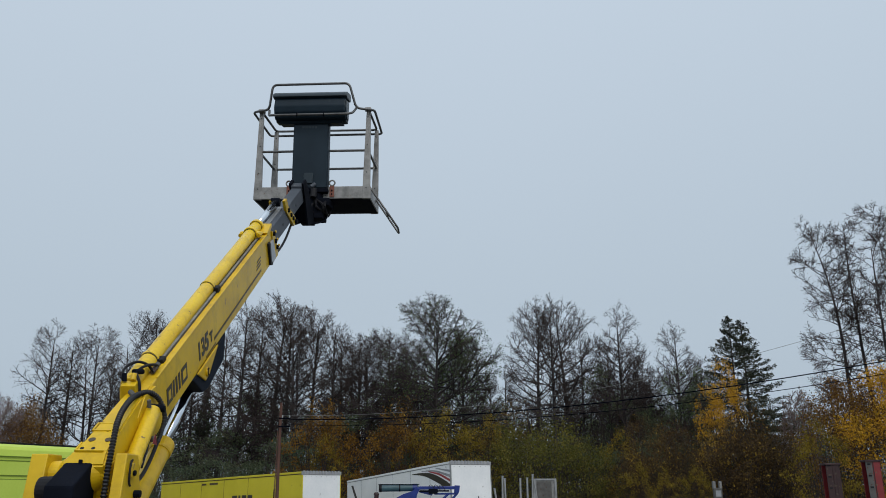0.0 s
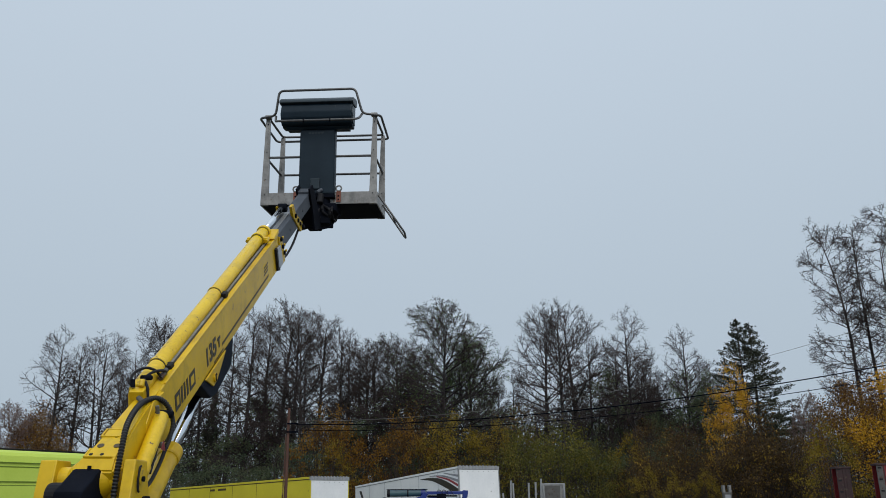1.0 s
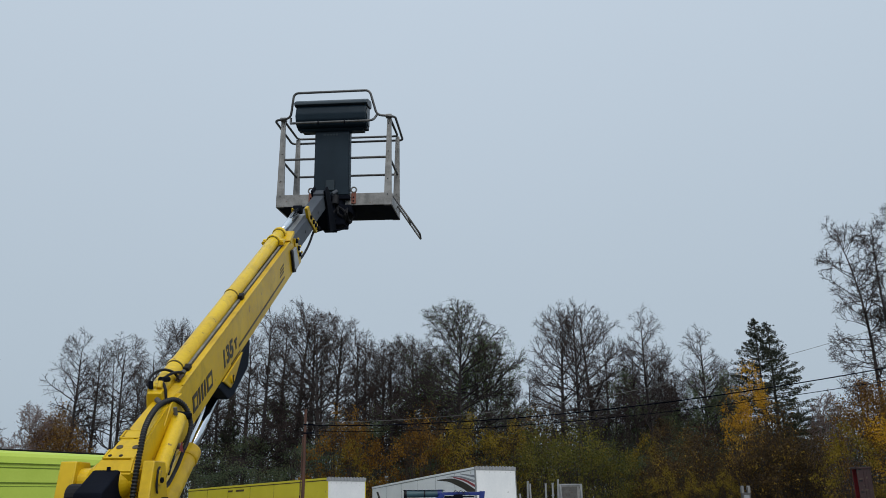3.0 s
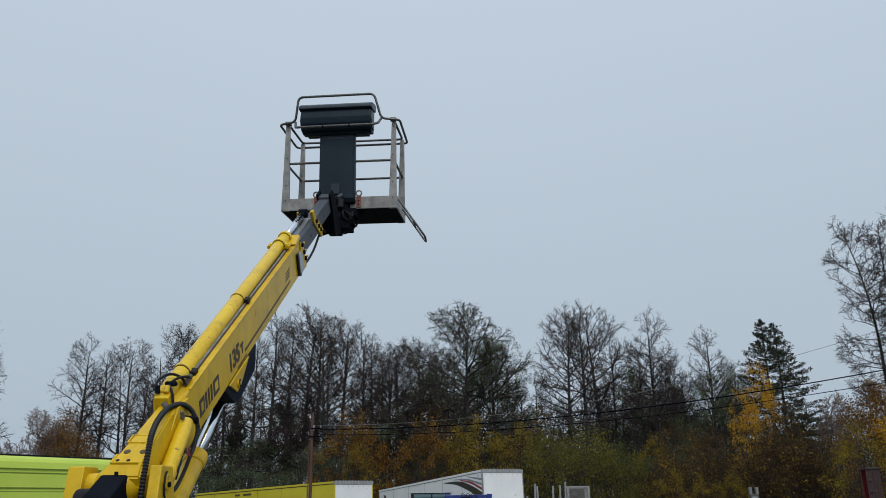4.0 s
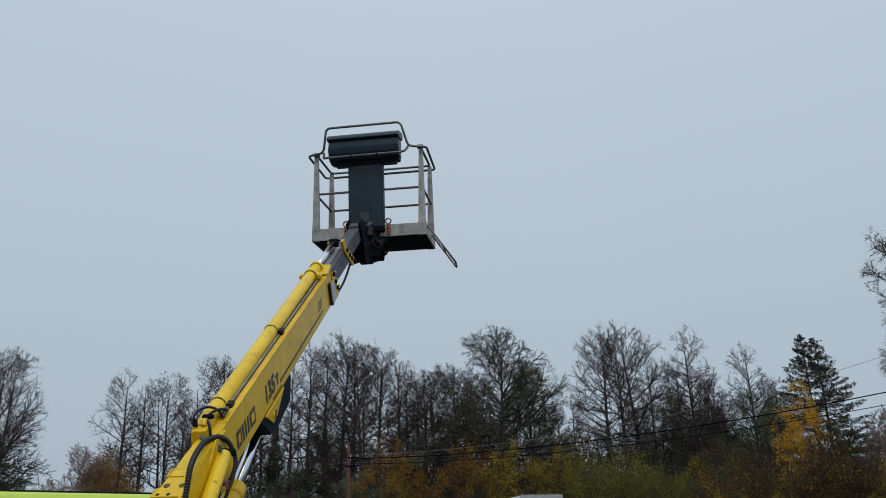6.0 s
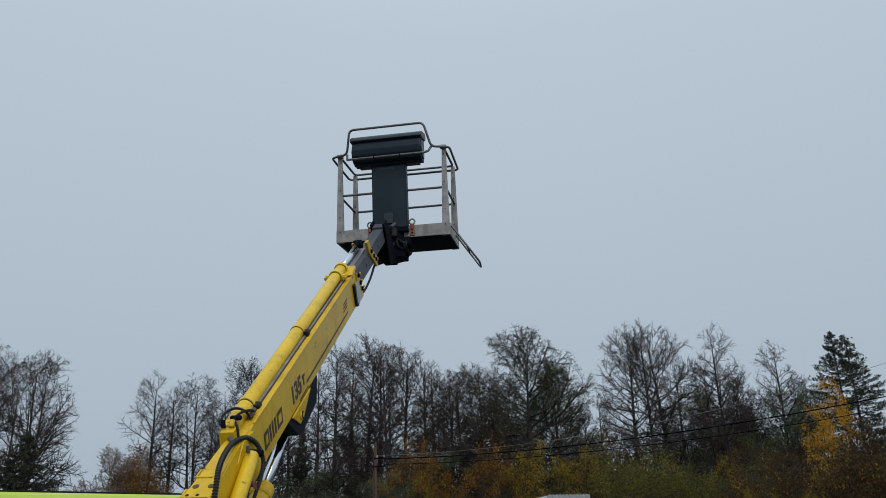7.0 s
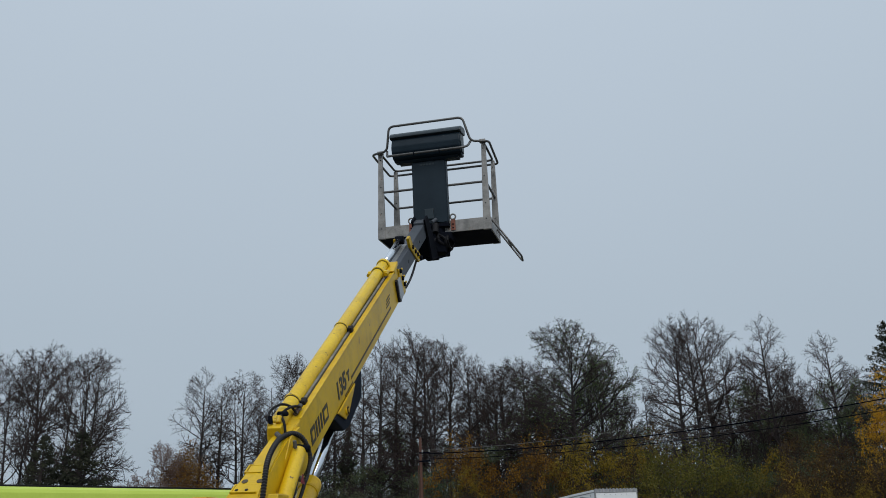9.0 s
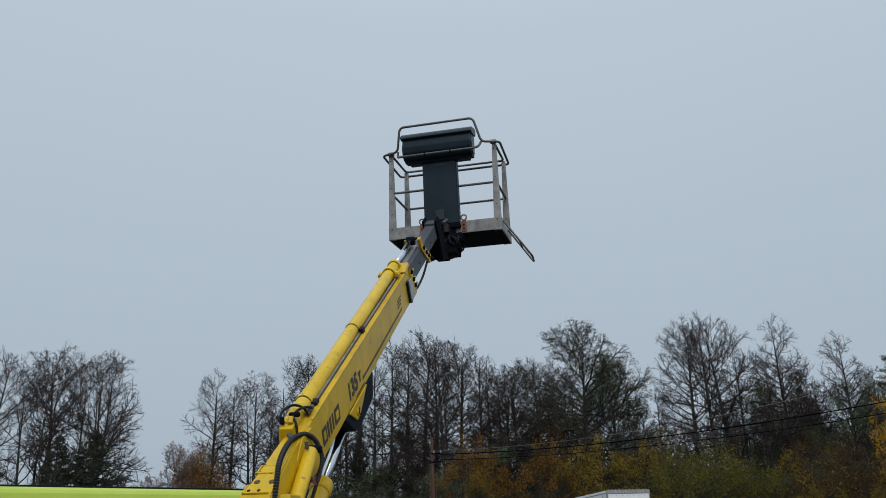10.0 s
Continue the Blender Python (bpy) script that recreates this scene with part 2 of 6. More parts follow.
def add_box(bm, lo, hi, m=None, bevel=0.0):
    """A box from corner to corner, with bevelled edges, in the frame m."""
    lo, hi = Vector(lo), Vector(hi)
    made = bmesh.ops.create_cube(bm, size=1.0, matrix=Matrix.LocRotScale((lo + hi) / 2, None, hi - lo))
    vs = made["verts"]
    if bevel:
        edges = {e for v in vs for e in v.link_edges}
        out = bmesh.ops.bevel(bm, geom=list(edges), offset=bevel, segments=2, profile=0.6, affect="EDGES")
        vs = list({v for f in out["faces"] for v in f.verts} | {v for v in vs if v.is_valid})
    if m is not None:
        bmesh.ops.transform(bm, matrix=m, verts=vs)
    return vs


def box(lo, hi, m=None, bevel=0.0):
    bm = bmesh.new()
    add_box(bm, lo, hi, m, bevel)
    return bm


def add_prism(bm, outline, axis, a, b, m=None, bevel=0.0):
    """An outline of 2D points drawn out along an axis from a to b: axis 0 keeps (y, z), 1 (x, z), 2 (x, y)."""
    def at(p, k):
        q = list(p)
        q.insert(axis, k)
        return Vector(q)
    lower = [bm.verts.new(at(p, a)) for p in outline]
    upper = [bm.verts.new(at(p, b)) for p in outline]
    n = len(outline)
    fs = [bm.faces.new(lower[::-1]), bm.faces.new(upper)]
    for i in range(n):
        fs.append(bm.faces.new((lower[i], lower[(i + 1) % n], upper[(i + 1) % n], upper[i])))
    bmesh.ops.recalc_face_normals(bm, faces=fs)
    vs = lower + upper
    if bevel:
        edges = list({e for f in fs for e in f.edges})
        out = bmesh.ops.bevel(bm, geom=edges, offset=bevel, segments=2, profile=0.6, affect="EDGES")
        vs = list({v for f in out["faces"] for v in f.verts} | {v for v in vs if v.is_valid})
    if m is not None:
        bmesh.ops.transform(bm, matrix=m, verts=vs)
    return vs


def prism(outline, axis, a, b, m=None, bevel=0.0):
    bm = bmesh.new()
    add_prism(bm, outline, axis, a, b, m, bevel)
    return bm


def add_rod(bm, p, q, r0, r1=None, n=16, bevel=0.0):
    """A round bar from p to q, closed at both ends."""
    p, q = Vector(p), Vector(q)
    r1 = r0 if r1 is None else r1
    m = Matrix.Translation((p + q) / 2) @ (q - p).to_track_quat("Z", "Y").to_matrix().to_4x4()
    made = bmesh.ops.create_cone(bm, cap_ends=True, segments=n, radius1=r0, radius2=r1, depth=(q - p).length, matrix=m)
    if bevel:
        caps = {e for v in made["verts"] for e in v.link_edges if any(len(f.verts) > 4 for f in e.link_faces)}
        bmesh.ops.bevel(bm, geom=list(caps), offset=bevel, segments=2, profile=0.6, affect="EDGES")


def rod(p, q, r0, r1=None, n=16, bevel=0.0):
    bm = bmesh.new()
    add_rod(bm, p, q, r0, r1, n, bevel)
    return bm


def rounded(points, radius, steps=5, closed=False):
    """A polyline with its corners rounded."""
    pts = [Vector(p) for p in points]
    n, out = len(pts), []
    for i, p in enumerate(pts):
        if not closed and i in (0, n - 1):
            out.append(p)
            continue
        a, b = pts[i - 1], pts[(i + 1) % n]
        r = min(radius, (a - p).length * 0.45, (b - p).length * 0.45)
        s, e = p + (a - p).normalized() * r, p + (b - p).normalized() * r
        for k in range(steps + 1):
            f = k / steps
            out.append(s * (1 - f) ** 2 + p * 2 * f * (1 - f) + e * f * f)
    return out


def add_tube(bm, pts, r, n=10, closed=False, wave=0.0):
    """A round tube along a polyline; wave makes ribs, as on a corrugated hose."""
    pts = [Vector(p) for p in pts]
    rings, side = [], None
    m = len(pts)
    for i, p in enumerate(pts):
        a = pts[i - 1] if (i or closed) else p
        b = pts[(i + 1) % m] if (i < m - 1 or closed) else p
        d = (b - a).normalized()
        if side is None:
            side = d.orthogonal().normalized()
        side = (side - d * side.dot(d)).normalized()
        up = d.cross(side)
        rr = r * (1 + wave * (1 if i % 2 else -1))
        rings.append([bm.verts.new(p + (side * math.cos(2 * math.pi * k / n) + up * math.sin(2 * math.pi * k / n)) * rr) for k in range(n)])
    for i in range(m if closed else m - 1):
        r0, r1 = rings[i], rings[(i + 1) % m]
        for k in range(n):
            bm.faces.new((r0[k], r0[(k + 1) % n], r1[(k + 1) % n], r1[k]))
    if not closed:
        bm.faces.new(rings[0][::-1])
        bm.faces.new(rings[-1])


def tube(pts, r, n=10, closed=False, wave=0.0):
    bm = bmesh.new()
    add_tube(bm, pts, r, n, closed, wave)
    return bm


def spline(points, steps=8):
    """A smooth curve through the points."""
    p = [Vector(q) for q in points]
    p = [p[0] * 2 - p[1], *p, p[-1] * 2 - p[-2]]
    out = []
    for i in range(1, len(p) - 2):
        for k in range(steps):
            t = k / steps
            out.append(0.5 * (2 * p[i] + (p[i + 1] - p[i - 1]) * t + (2 * p[i - 1] - 5 * p[i] + 4 * p[i + 1] - p[i + 2]) * t * t + (3 * p[i] - p[i - 1] - 3 * p[i + 1] + p[i + 2]) * t ** 3))
    out.append(p[-2])
    return out


def even(pts, step):
    """The same curve with points at even steps."""
    run = [0.0]
    for a, b in zip(pts, pts[1:]):
        run.append(run[-1] + (b - a).length)
    at = np.linspace(0, run[-1], max(2, int(run[-1] / step)))
    return [Vector([float(np.interp(d, run, [p[k] for p in pts])) for k in range(3)]) for d in at]


# ---- ground ----
def ground_z(y):
    """The yard falls gently away from the camera."""
    return -1.15 * min(1.0, max(0.0, (y - 12.0) / 32.0))


ys = [-900, -200, -60, -20, 0, 6, 12, 20, 28, 36, 44, 60, 80, 110, 160, 300, 900]
xs = [-900, -300, -120, -60, -40, -25, -15, -8, 0, 8, 15, 25, 40, 60, 120, 300, 900]
gv = [(x, y, ground_z(y)) for y in ys for x in xs]
nx = len(xs)
gf = [(j * nx + i, j * nx + i + 1, (j + 1) * nx + i + 1, (j + 1) * nx + i) for j in range(len(ys) - 1) for i in range(nx - 1)]
tagged(mesh_object("ground", gv, gf, GROUND, smooth=True), "grey gravel yard that falls gently to the trees", "ground", kind="structure")


# ---- boom lift ----
BASE = Vector((-1.6, 4.9, 0.0))
EL, YAW = radians(35.2), 0.024
along = Vector((YAW, math.cos(EL), math.sin(EL))).normalized()
up_v = Vector((0, -math.sin(EL), math.cos(EL)))
side_x = along.cross(up_v).normalized()
up_v = side_x.cross(along)
BOOM = Matrix.Translation(Vector((-1.59, 4.0, 2.0)) - BASE) @ Matrix((side_x, along, up_v)).transposed().to_4x4()
LOCAL = Matrix.Translation(-BASE)


def on_boom(x, u, v):
    return BOOM @ Vector((x, u, v))


def at_world(x, y, z):
    return Vector((x, y, z)) - BASE


def letters(name, body, size, m, mat, parent, label=""):
    """Flat lettering of Blender's own font, 2 mm thick."""
    cu = bpy.data.curves.new(name, "FONT")
    cu.body, cu.size, cu.extrude, cu.shear = body, size, 0.001, 0.12
    cu.offset = 0.0055
    tmp = bpy.data.objects.new(name, cu)
    scene.collection.objects.link(tmp)
    me = bpy.data.meshes.new_from_object(tmp.evaluated_get(bpy.context.evaluated_depsgraph_get()))
    bpy.data.objects.remove(tmp)
    bpy.data.curves.remove(cu)
    me.transform(m)
    me.materials.clear()
    me.materials.append(mat)
    ob = new(name, me)
    ob.parent = parent
    if label:
        tagged(ob, label)
    return ob


def build_boom(lift):
    # main box section with folded edges; its outer end is cut slanting
    prof = [(0.12, -0.262), (3.10, -0.262), (2.95, 0.012), (0.20, 0.012)]
    boom = part("boom", prism(prof, 0, -0.08, 0.08, BOOM, 0.008), YELLOW, lift, "yellow painted steel box section boom with worn paint")
    part("top_rail", box((0.020, 0.35, 0.012), (0.036, 2.85, 0.022), BOOM, 0.003), GALV, boom, "thin dull metal strip")
    # thin dark brown lines along both edges of the strip
    for x in (0.012, 0.040):
        part("strip_seam", box((x - 0.004, 0.35, 0.0115), (x + 0.004, 2.85, 0.0145), BOOM), SEAM, boom)
    part("edge_weld", box((0.070, 0.3, 0.010), (0.084, 2.9, 0.017), BOOM, 0.003), YELLOW, boom)
    # root that widens towards the hinge
    bm = bmesh.new()
    rings = [(-0.44, -0.090, 0.108, -0.23, -0.03), (-0.38, -0.055, 0.106, -0.255, 0.004), (-0.30, -0.032, 0.103, -0.268, 0.014), (-0.16, -0.022, 0.098, -0.268, 0.022), (0.05, -0.014, 0.090, -0.267, 0.026), (0.24, -0.012, 0.083, -0.265, 0.014)]
    loops = [[bm.verts.new(on_boom(x, u, v)) for x, v in ((a, lo), (b, lo), (b, hi), (a, hi))] for u, a, b, lo, hi in rings]
    for r0, r1 in zip(loops, loops[1:]):
        for k in range(4):
            bm.faces.new((r0[k], r0[(k + 1) % 4], r1[(k + 1) % 4], r1[k]))
    bm.faces.new(loops[0][::-1])
    bm.faces.new(loops[-1])
    bmesh.ops.recalc_face_normals(bm, faces=bm.faces)
    bmesh.ops.bevel(bm, geom=list(bm.edges), offset=0.008, segments=2, affect="EDGES")
    root = part("boom_root", bm, YELLOW, lift, "yellow tapered steel boom root with slots")
    # raised frame and holes of the root's top plate
    crest = lambda u: float(np.interp(u, (-0.44, -0.38, -0.30, -0.16, 0.05), (-0.03, 0.004, 0.014, 0.022, 0.026)))
    for u, x0, x1 in ((-0.35, -0.045, 0.085), (-0.20, -0.030, 0.060)):
        v = crest(u)
        bm = bmesh.new()
        for lo, hi in (((x0, u - 0.035), (x1, u - 0.027)), ((x0 + 0.01, u + 0.027), (x1, u + 0.035)), ((x0, u - 0.035), (x0 + 0.008, u + 0.035))):
            add_box(bm, (*lo, v - 0.006), (*hi, v + 0.004), BOOM, 0.002)
        part("slot_rim", bm, YELLOW, root)
    for x, u, r in ((0.0, -0.30, 0.016), (0.075, -0.30, 0.016), (-0.015, -0.225, 0.008), (-0.012, -0.165, 0.008), (0.045, -0.23, 0.008), (-0.02, -0.36, 0.009), (0.03, -0.36, 0.009)):
        part("hole", rod(on_boom(x, u, 0.000), on_boom(x, u, crest(u) + 0.0012), r, n=14), BLACK if r < 0.012 else STRIPE, root)
    # hinge barrel and pin
    part("hinge_barrel", rod(at_world(-1.755, 3.735, 1.69), at_world(-1.475, 3.735, 1.69), 0.055, n=24, bevel=0.008), YELLOW, lift)
    for x0, x1, r0, r1 in ((-1.705, -1.672, 0.056, 0.082), (-1.548, -1.515, 0.082, 0.056)):
        part("hinge_flare", rod(at_world(x0, 3.735, 1.69), at_world(x1, 3.735, 1.69), r0, r1, n=28, bevel=0.006), YELLOW, lift)
    # side plate that bulges round the levelling cylinder's eye
    part("cheek_plate", prism([(-0.06, -0.20), (0.22, -0.24), (0.24, 0.0), (0.10, 0.02), (-0.02, -0.04)], 0, 0.080, 0.096, BOOM, 0.004), YELLOW, boom)

    # dark decals on the flank: four solid glyph blocks of a maker's mark, then the type number
    for u, w, core in ((0.385, 0.080, True), (0.482, 0.026, False), (0.528, 0.026, False), (0.574, 0.026, False), (0.622, 0.098, True)):
        bm = prism([(u, -0.205), (u + w, -0.205), (u + w + 0.014, -0.110), (u + 0.014, -0.110)], 0, 0.0805, 0.0825, BOOM)
        mark = part("marking_block", bm, DECAL, boom, "dark block of a painted marking")
        if core:
            part("marking_core", prism([(u + 0.026, -0.182), (u + w - 0.020, -0.182), (u + w - 0.012, -0.133), (u + 0.033, -0.133)], 0, 0.0822, 0.0836, BOOM), YELLOW, mark)
    flank = BOOM @ Matrix(((0, 0, 1, 0.0815), (1, 0, 0, 0.918), (0, 1, 0, -0.203), (0, 0, 0, 1)))
    letters("type_number", "135", 0.150, flank, DECAL, boom, label="dark painted number")
    flank = BOOM @ Matrix(((0, 0, 1, 0.0815), (1, 0, 0, 1.172), (0, 1, 0, -0.190), (0, 0, 0, 1)))
    letters("type_letter", "T", 0.085, flank, DECAL, boom)
    part("long_stripe", prism([(1.252, -0.211), (2.53, -0.203), (2.545, -0.188), (1.262, -0.194)], 0, 0.0805, 0.0825, BOOM), STRIPE, boom)
    for k in range(3):
        u = 2.40 + 0.012 * k
        part("short_stripe", prism([(u, -0.155 + 0.026 * k), (u + 0.13, -0.150 + 0.026 * k), (u + 0.135, -0.138 + 0.026 * k), (u + 0.005, -0.143 + 0.026 * k)], 0, 0.0805, 0.0825, BOOM), STRIPE, boom)
    part("short_stripe", prism([(1.07, -0.248), (1.27, -0.246), (1.275, -0.236), (1.075, -0.238)], 0, 0.0805, 0.0825, BOOM), STRIPE, boom)

    # outer end: grey bracket, bolts and wear pads
    part("end_bracket", prism([(2.82, -0.065), (2.93, -0.065), (2.97, -0.235), (2.86, -0.250), (2.82, -0.225)], 0, 0.084, 0.104, BOOM, 0.005), ALU, boom, "bare grey metal bracket")
    # black plate added in the shape of the bracket's shadow
    part("bracket_shadow_plate", prism([(2.785, -0.06), (2.825, -0.055), (2.865, -0.268), (2.80, -0.25)], 0, 0.081, 0.101, BOOM, 0.004), BLACK, boom)
    part("end_plate", prism([(2.94, 0.005), (3.03, -0.03), (3.11, -0.20), (3.10, -0.262), (2.99, -0.262), (2.95, -0.06)], 0, 0.0805, 0.090, BOOM, 0.003), YELLOW, boom)
    for u, v in ((2.99, -0.035), (3.035, -0.115), (3.07, -0.18)):
        part("bolt", rod(on_boom(0.078, u, v), on_boom(0.105, u, v), 0.020, n=8, bevel=0.004), BLACK_STEEL, boom)
        part("bolt_cap", rod(on_boom(0.100, u + 0.02, v + 0.012), on_boom(0.112, u + 0.02, v + 0.012), 0.012, n=8), YELLOW, boom)
    part("end_collar", prism([(2.84, -0.01), (2.98, 0.03), (2.98, 0.06), (2.80, 0.03)], 0, -0.06, 0.085, BOOM, 0.006), YELLOW, boom)

    # telescopic tube on top, its clamps and its chrome rod
    tx, tv = -0.024, 0.024
    ram = part("telescope_tube", rod(on_boom(tx, 0.19, tv), on_boom(tx, 2.93, tv + 0.034), 0.046, n=28, bevel=0.006), TUBE_YELLOW, lift, "yellow telescope cylinder with chipped paint", smooth=False)
    ram.data.shade_smooth()
    for u in (0.485, 1.535):
        v = tv + 0.034 * u / 2.9
        part("clamp_ring", rod(on_boom(tx, u - 0.012, v), on_boom(tx, u + 0.012, v), 0.0505, n=28, bevel=0.003), TUBE_YELLOW, ram)
        part("ring_seam", rod(on_boom(tx, u - 0.019, v), on_boom(tx, u - 0.012, v), 0.0475, n=28), SEAM, ram)
        part("clamp_block", box((tx + 0.032, u - 0.02, v - 0.045), (tx + 0.078, u + 0.035, v + 0.006), BOOM, 0.008), BLACK, ram, "black rubber clamp block")
    for u in (2.70, 2.90):
        part("clamp_ring", rod(on_boom(tx, u - 0.02, tv + 0.033), on_boom(tx, u + 0.02, tv + 0.033), 0.057, n=28, bevel=0.004), TUBE_YELLOW, ram)
        part("ring_seam", rod(on_boom(tx, u - 0.028, tv + 0.033), on_boom(tx, u - 0.020, tv + 0.033), 0.0475, n=28), SEAM, ram)
    part("clamp_lug", box((tx - 0.085, 2.68, tv + 0.005), (tx + 0.085, 2.72, tv + 0.050), BOOM, 0.01), TUBE_YELLOW, ram)
    for s in (-1, 1):
        part("lug_bolt", rod(on_boom(tx + s * 0.075, 2.66, tv + 0.027), on_boom(tx + s * 0.075, 2.74, tv + 0.027), 0.016, n=8), YELLOW, ram)
    part("seal_ring", rod(on_boom(tx, 2.925, tv + 0.034), on_boom(tx, 2.945, tv + 0.034), 0.040, n=24), BLACK, ram)
    chrome = part("chrome_rod", rod(on_boom(tx, 2.9, tv + 0.034), on_boom(tx, 3.62, tv + 0.046), 0.027, n=24), CHROME, ram, "polished chrome rod")
    chrome.data.shade_smooth()
    part("rod_eye", rod(on_boom(tx - 0.04, 3.62, tv + 0.046), on_boom(tx + 0.04, 3.62, tv + 0.046), 0.040, n=16, bevel=0.005), BLACK_STEEL, ram)

    # grey telescope sections
    inner = part("inner_boom", box((-0.063, 2.6, -0.175), (0.063, 3.86, -0.004), BOOM, 0.006), DARK_GREY, lift, "dark grey steel telescope section")
    part("slide_strip", box((-0.02, 2.95, -0.004), (0.02, 3.70, 0.006), BOOM, 0.002), ALU, inner)
    part("bolt_hole", rod(on_boom(0.062, 3.48, -0.10), on_boom(0.0655, 3.48, -0.10), 0.015, n=12), BLACK, inner)
    tip = part("boom_tip", box((-0.052, 3.5, -0.165), (0.052, 4.58, -0.012), BOOM, 0.006), DARK_GREY, lift, "dark grey boom tip with scraped paint")
    part("bolt_hole", rod(on_boom(0.051, 4.13, -0.10), on_boom(0.0545, 4.13, -0.10), 0.014, n=12), BLACK, tip)
    part("tip_cap", box((-0.062, 4.46, -0.03), (0.062, 4.60, 0.012), BOOM, 0.008), DARK_GREY, tip)
    for s in (-1, 1):
        a, b = sorted((s * 0.052, s * 0.078))
        plate = part("collar_plate", prism([(3.55, 0.10), (3.64, 0.10), (3.70, 0.0), (3.96, -0.17), (3.97, -0.22), (3.88, -0.235), (3.60, -0.02)] if s > 0 else [(3.58, 0.09), (3.68, 0.08), (3.95, -0.15), (3.95, -0.21), (3.88, -0.22), (3.60, -0.02)], 0, a, b, BOOM, 0.005), YELLOW, lift, "yellow collar plate with black bolts")
        for u, v in ((3.67, -0.02), (3.76, -0.09), (3.84, -0.145)):
            part("bolt", rod(on_boom(s * 0.070, u, v), on_boom(s * 0.092, u, v), 0.021, n=10, bevel=0.004), BLACK_STEEL, plate)
        part("bolt", rod(on_boom(s * 0.066, 3.925, -0.20), on_boom(s * 0.10, 3.925, -0.20), 0.022, n=10, bevel=0.004), BLACK_STEEL, plate)
    part("under_hose", tube(spline([on_boom(0.05, 3.94, -0.20), on_boom(0.055, 3.6, -0.262), on_boom(0.06, 3.3, -0.272), on_boom(0.07, 3.02, -0.235)]), 0.011, 8), BLACK, lift, "black hose under the boom")
    part("cross_bolt", rod(on_boom(-0.10, 3.95, -0.205), on_boom(0.10, 3.95, -0.205), 0.014, n=10), BLACK_STEEL, lift)

    # guard and bracket below the boom, around the lift cylinder's head
    part("guard", prism([(0.80, -0.265), (1.495, -0.262), (1.40, -0.418), (1.05, -0.447), (0.94, -0.42)], 0, -0.085, 0.084, BOOM, 0.010), NAVY, lift, "dark navy plastic guard")
    lug = part("cylinder_bracket", prism([(0.86, -0.255), (1.28, -0.255), (1.06, -0.352), (0.98, -0.36)], 0, 0.084, 0.096, BOOM, 0.004), YELLOW, lift)
    part("pin_head", rod(on_boom(0.094, 1.01, -0.315), on_boom(0.108, 1.01, -0.315), 0.028, n=16, bevel=0.004), YELLOW, lug)
    part("pin_clip", tube([on_boom(0.110, 1.005 + 0.012 * math.cos(a), -0.31 + 0.024 * math.sin(a)) for a in [0.6 + 0.25 * k for k in range(20)]], 0.004, 6), BLACK, lug)
    for k in range(2):
        part("guard_screw", rod(on_boom(0.083, 1.30 - 0.04 * k, -0.275 - 0.004 * k), on_boom(0.088, 1.30 - 0.04 * k, -0.275 - 0.004 * k), 0.008, n=8), BLACK, lift)


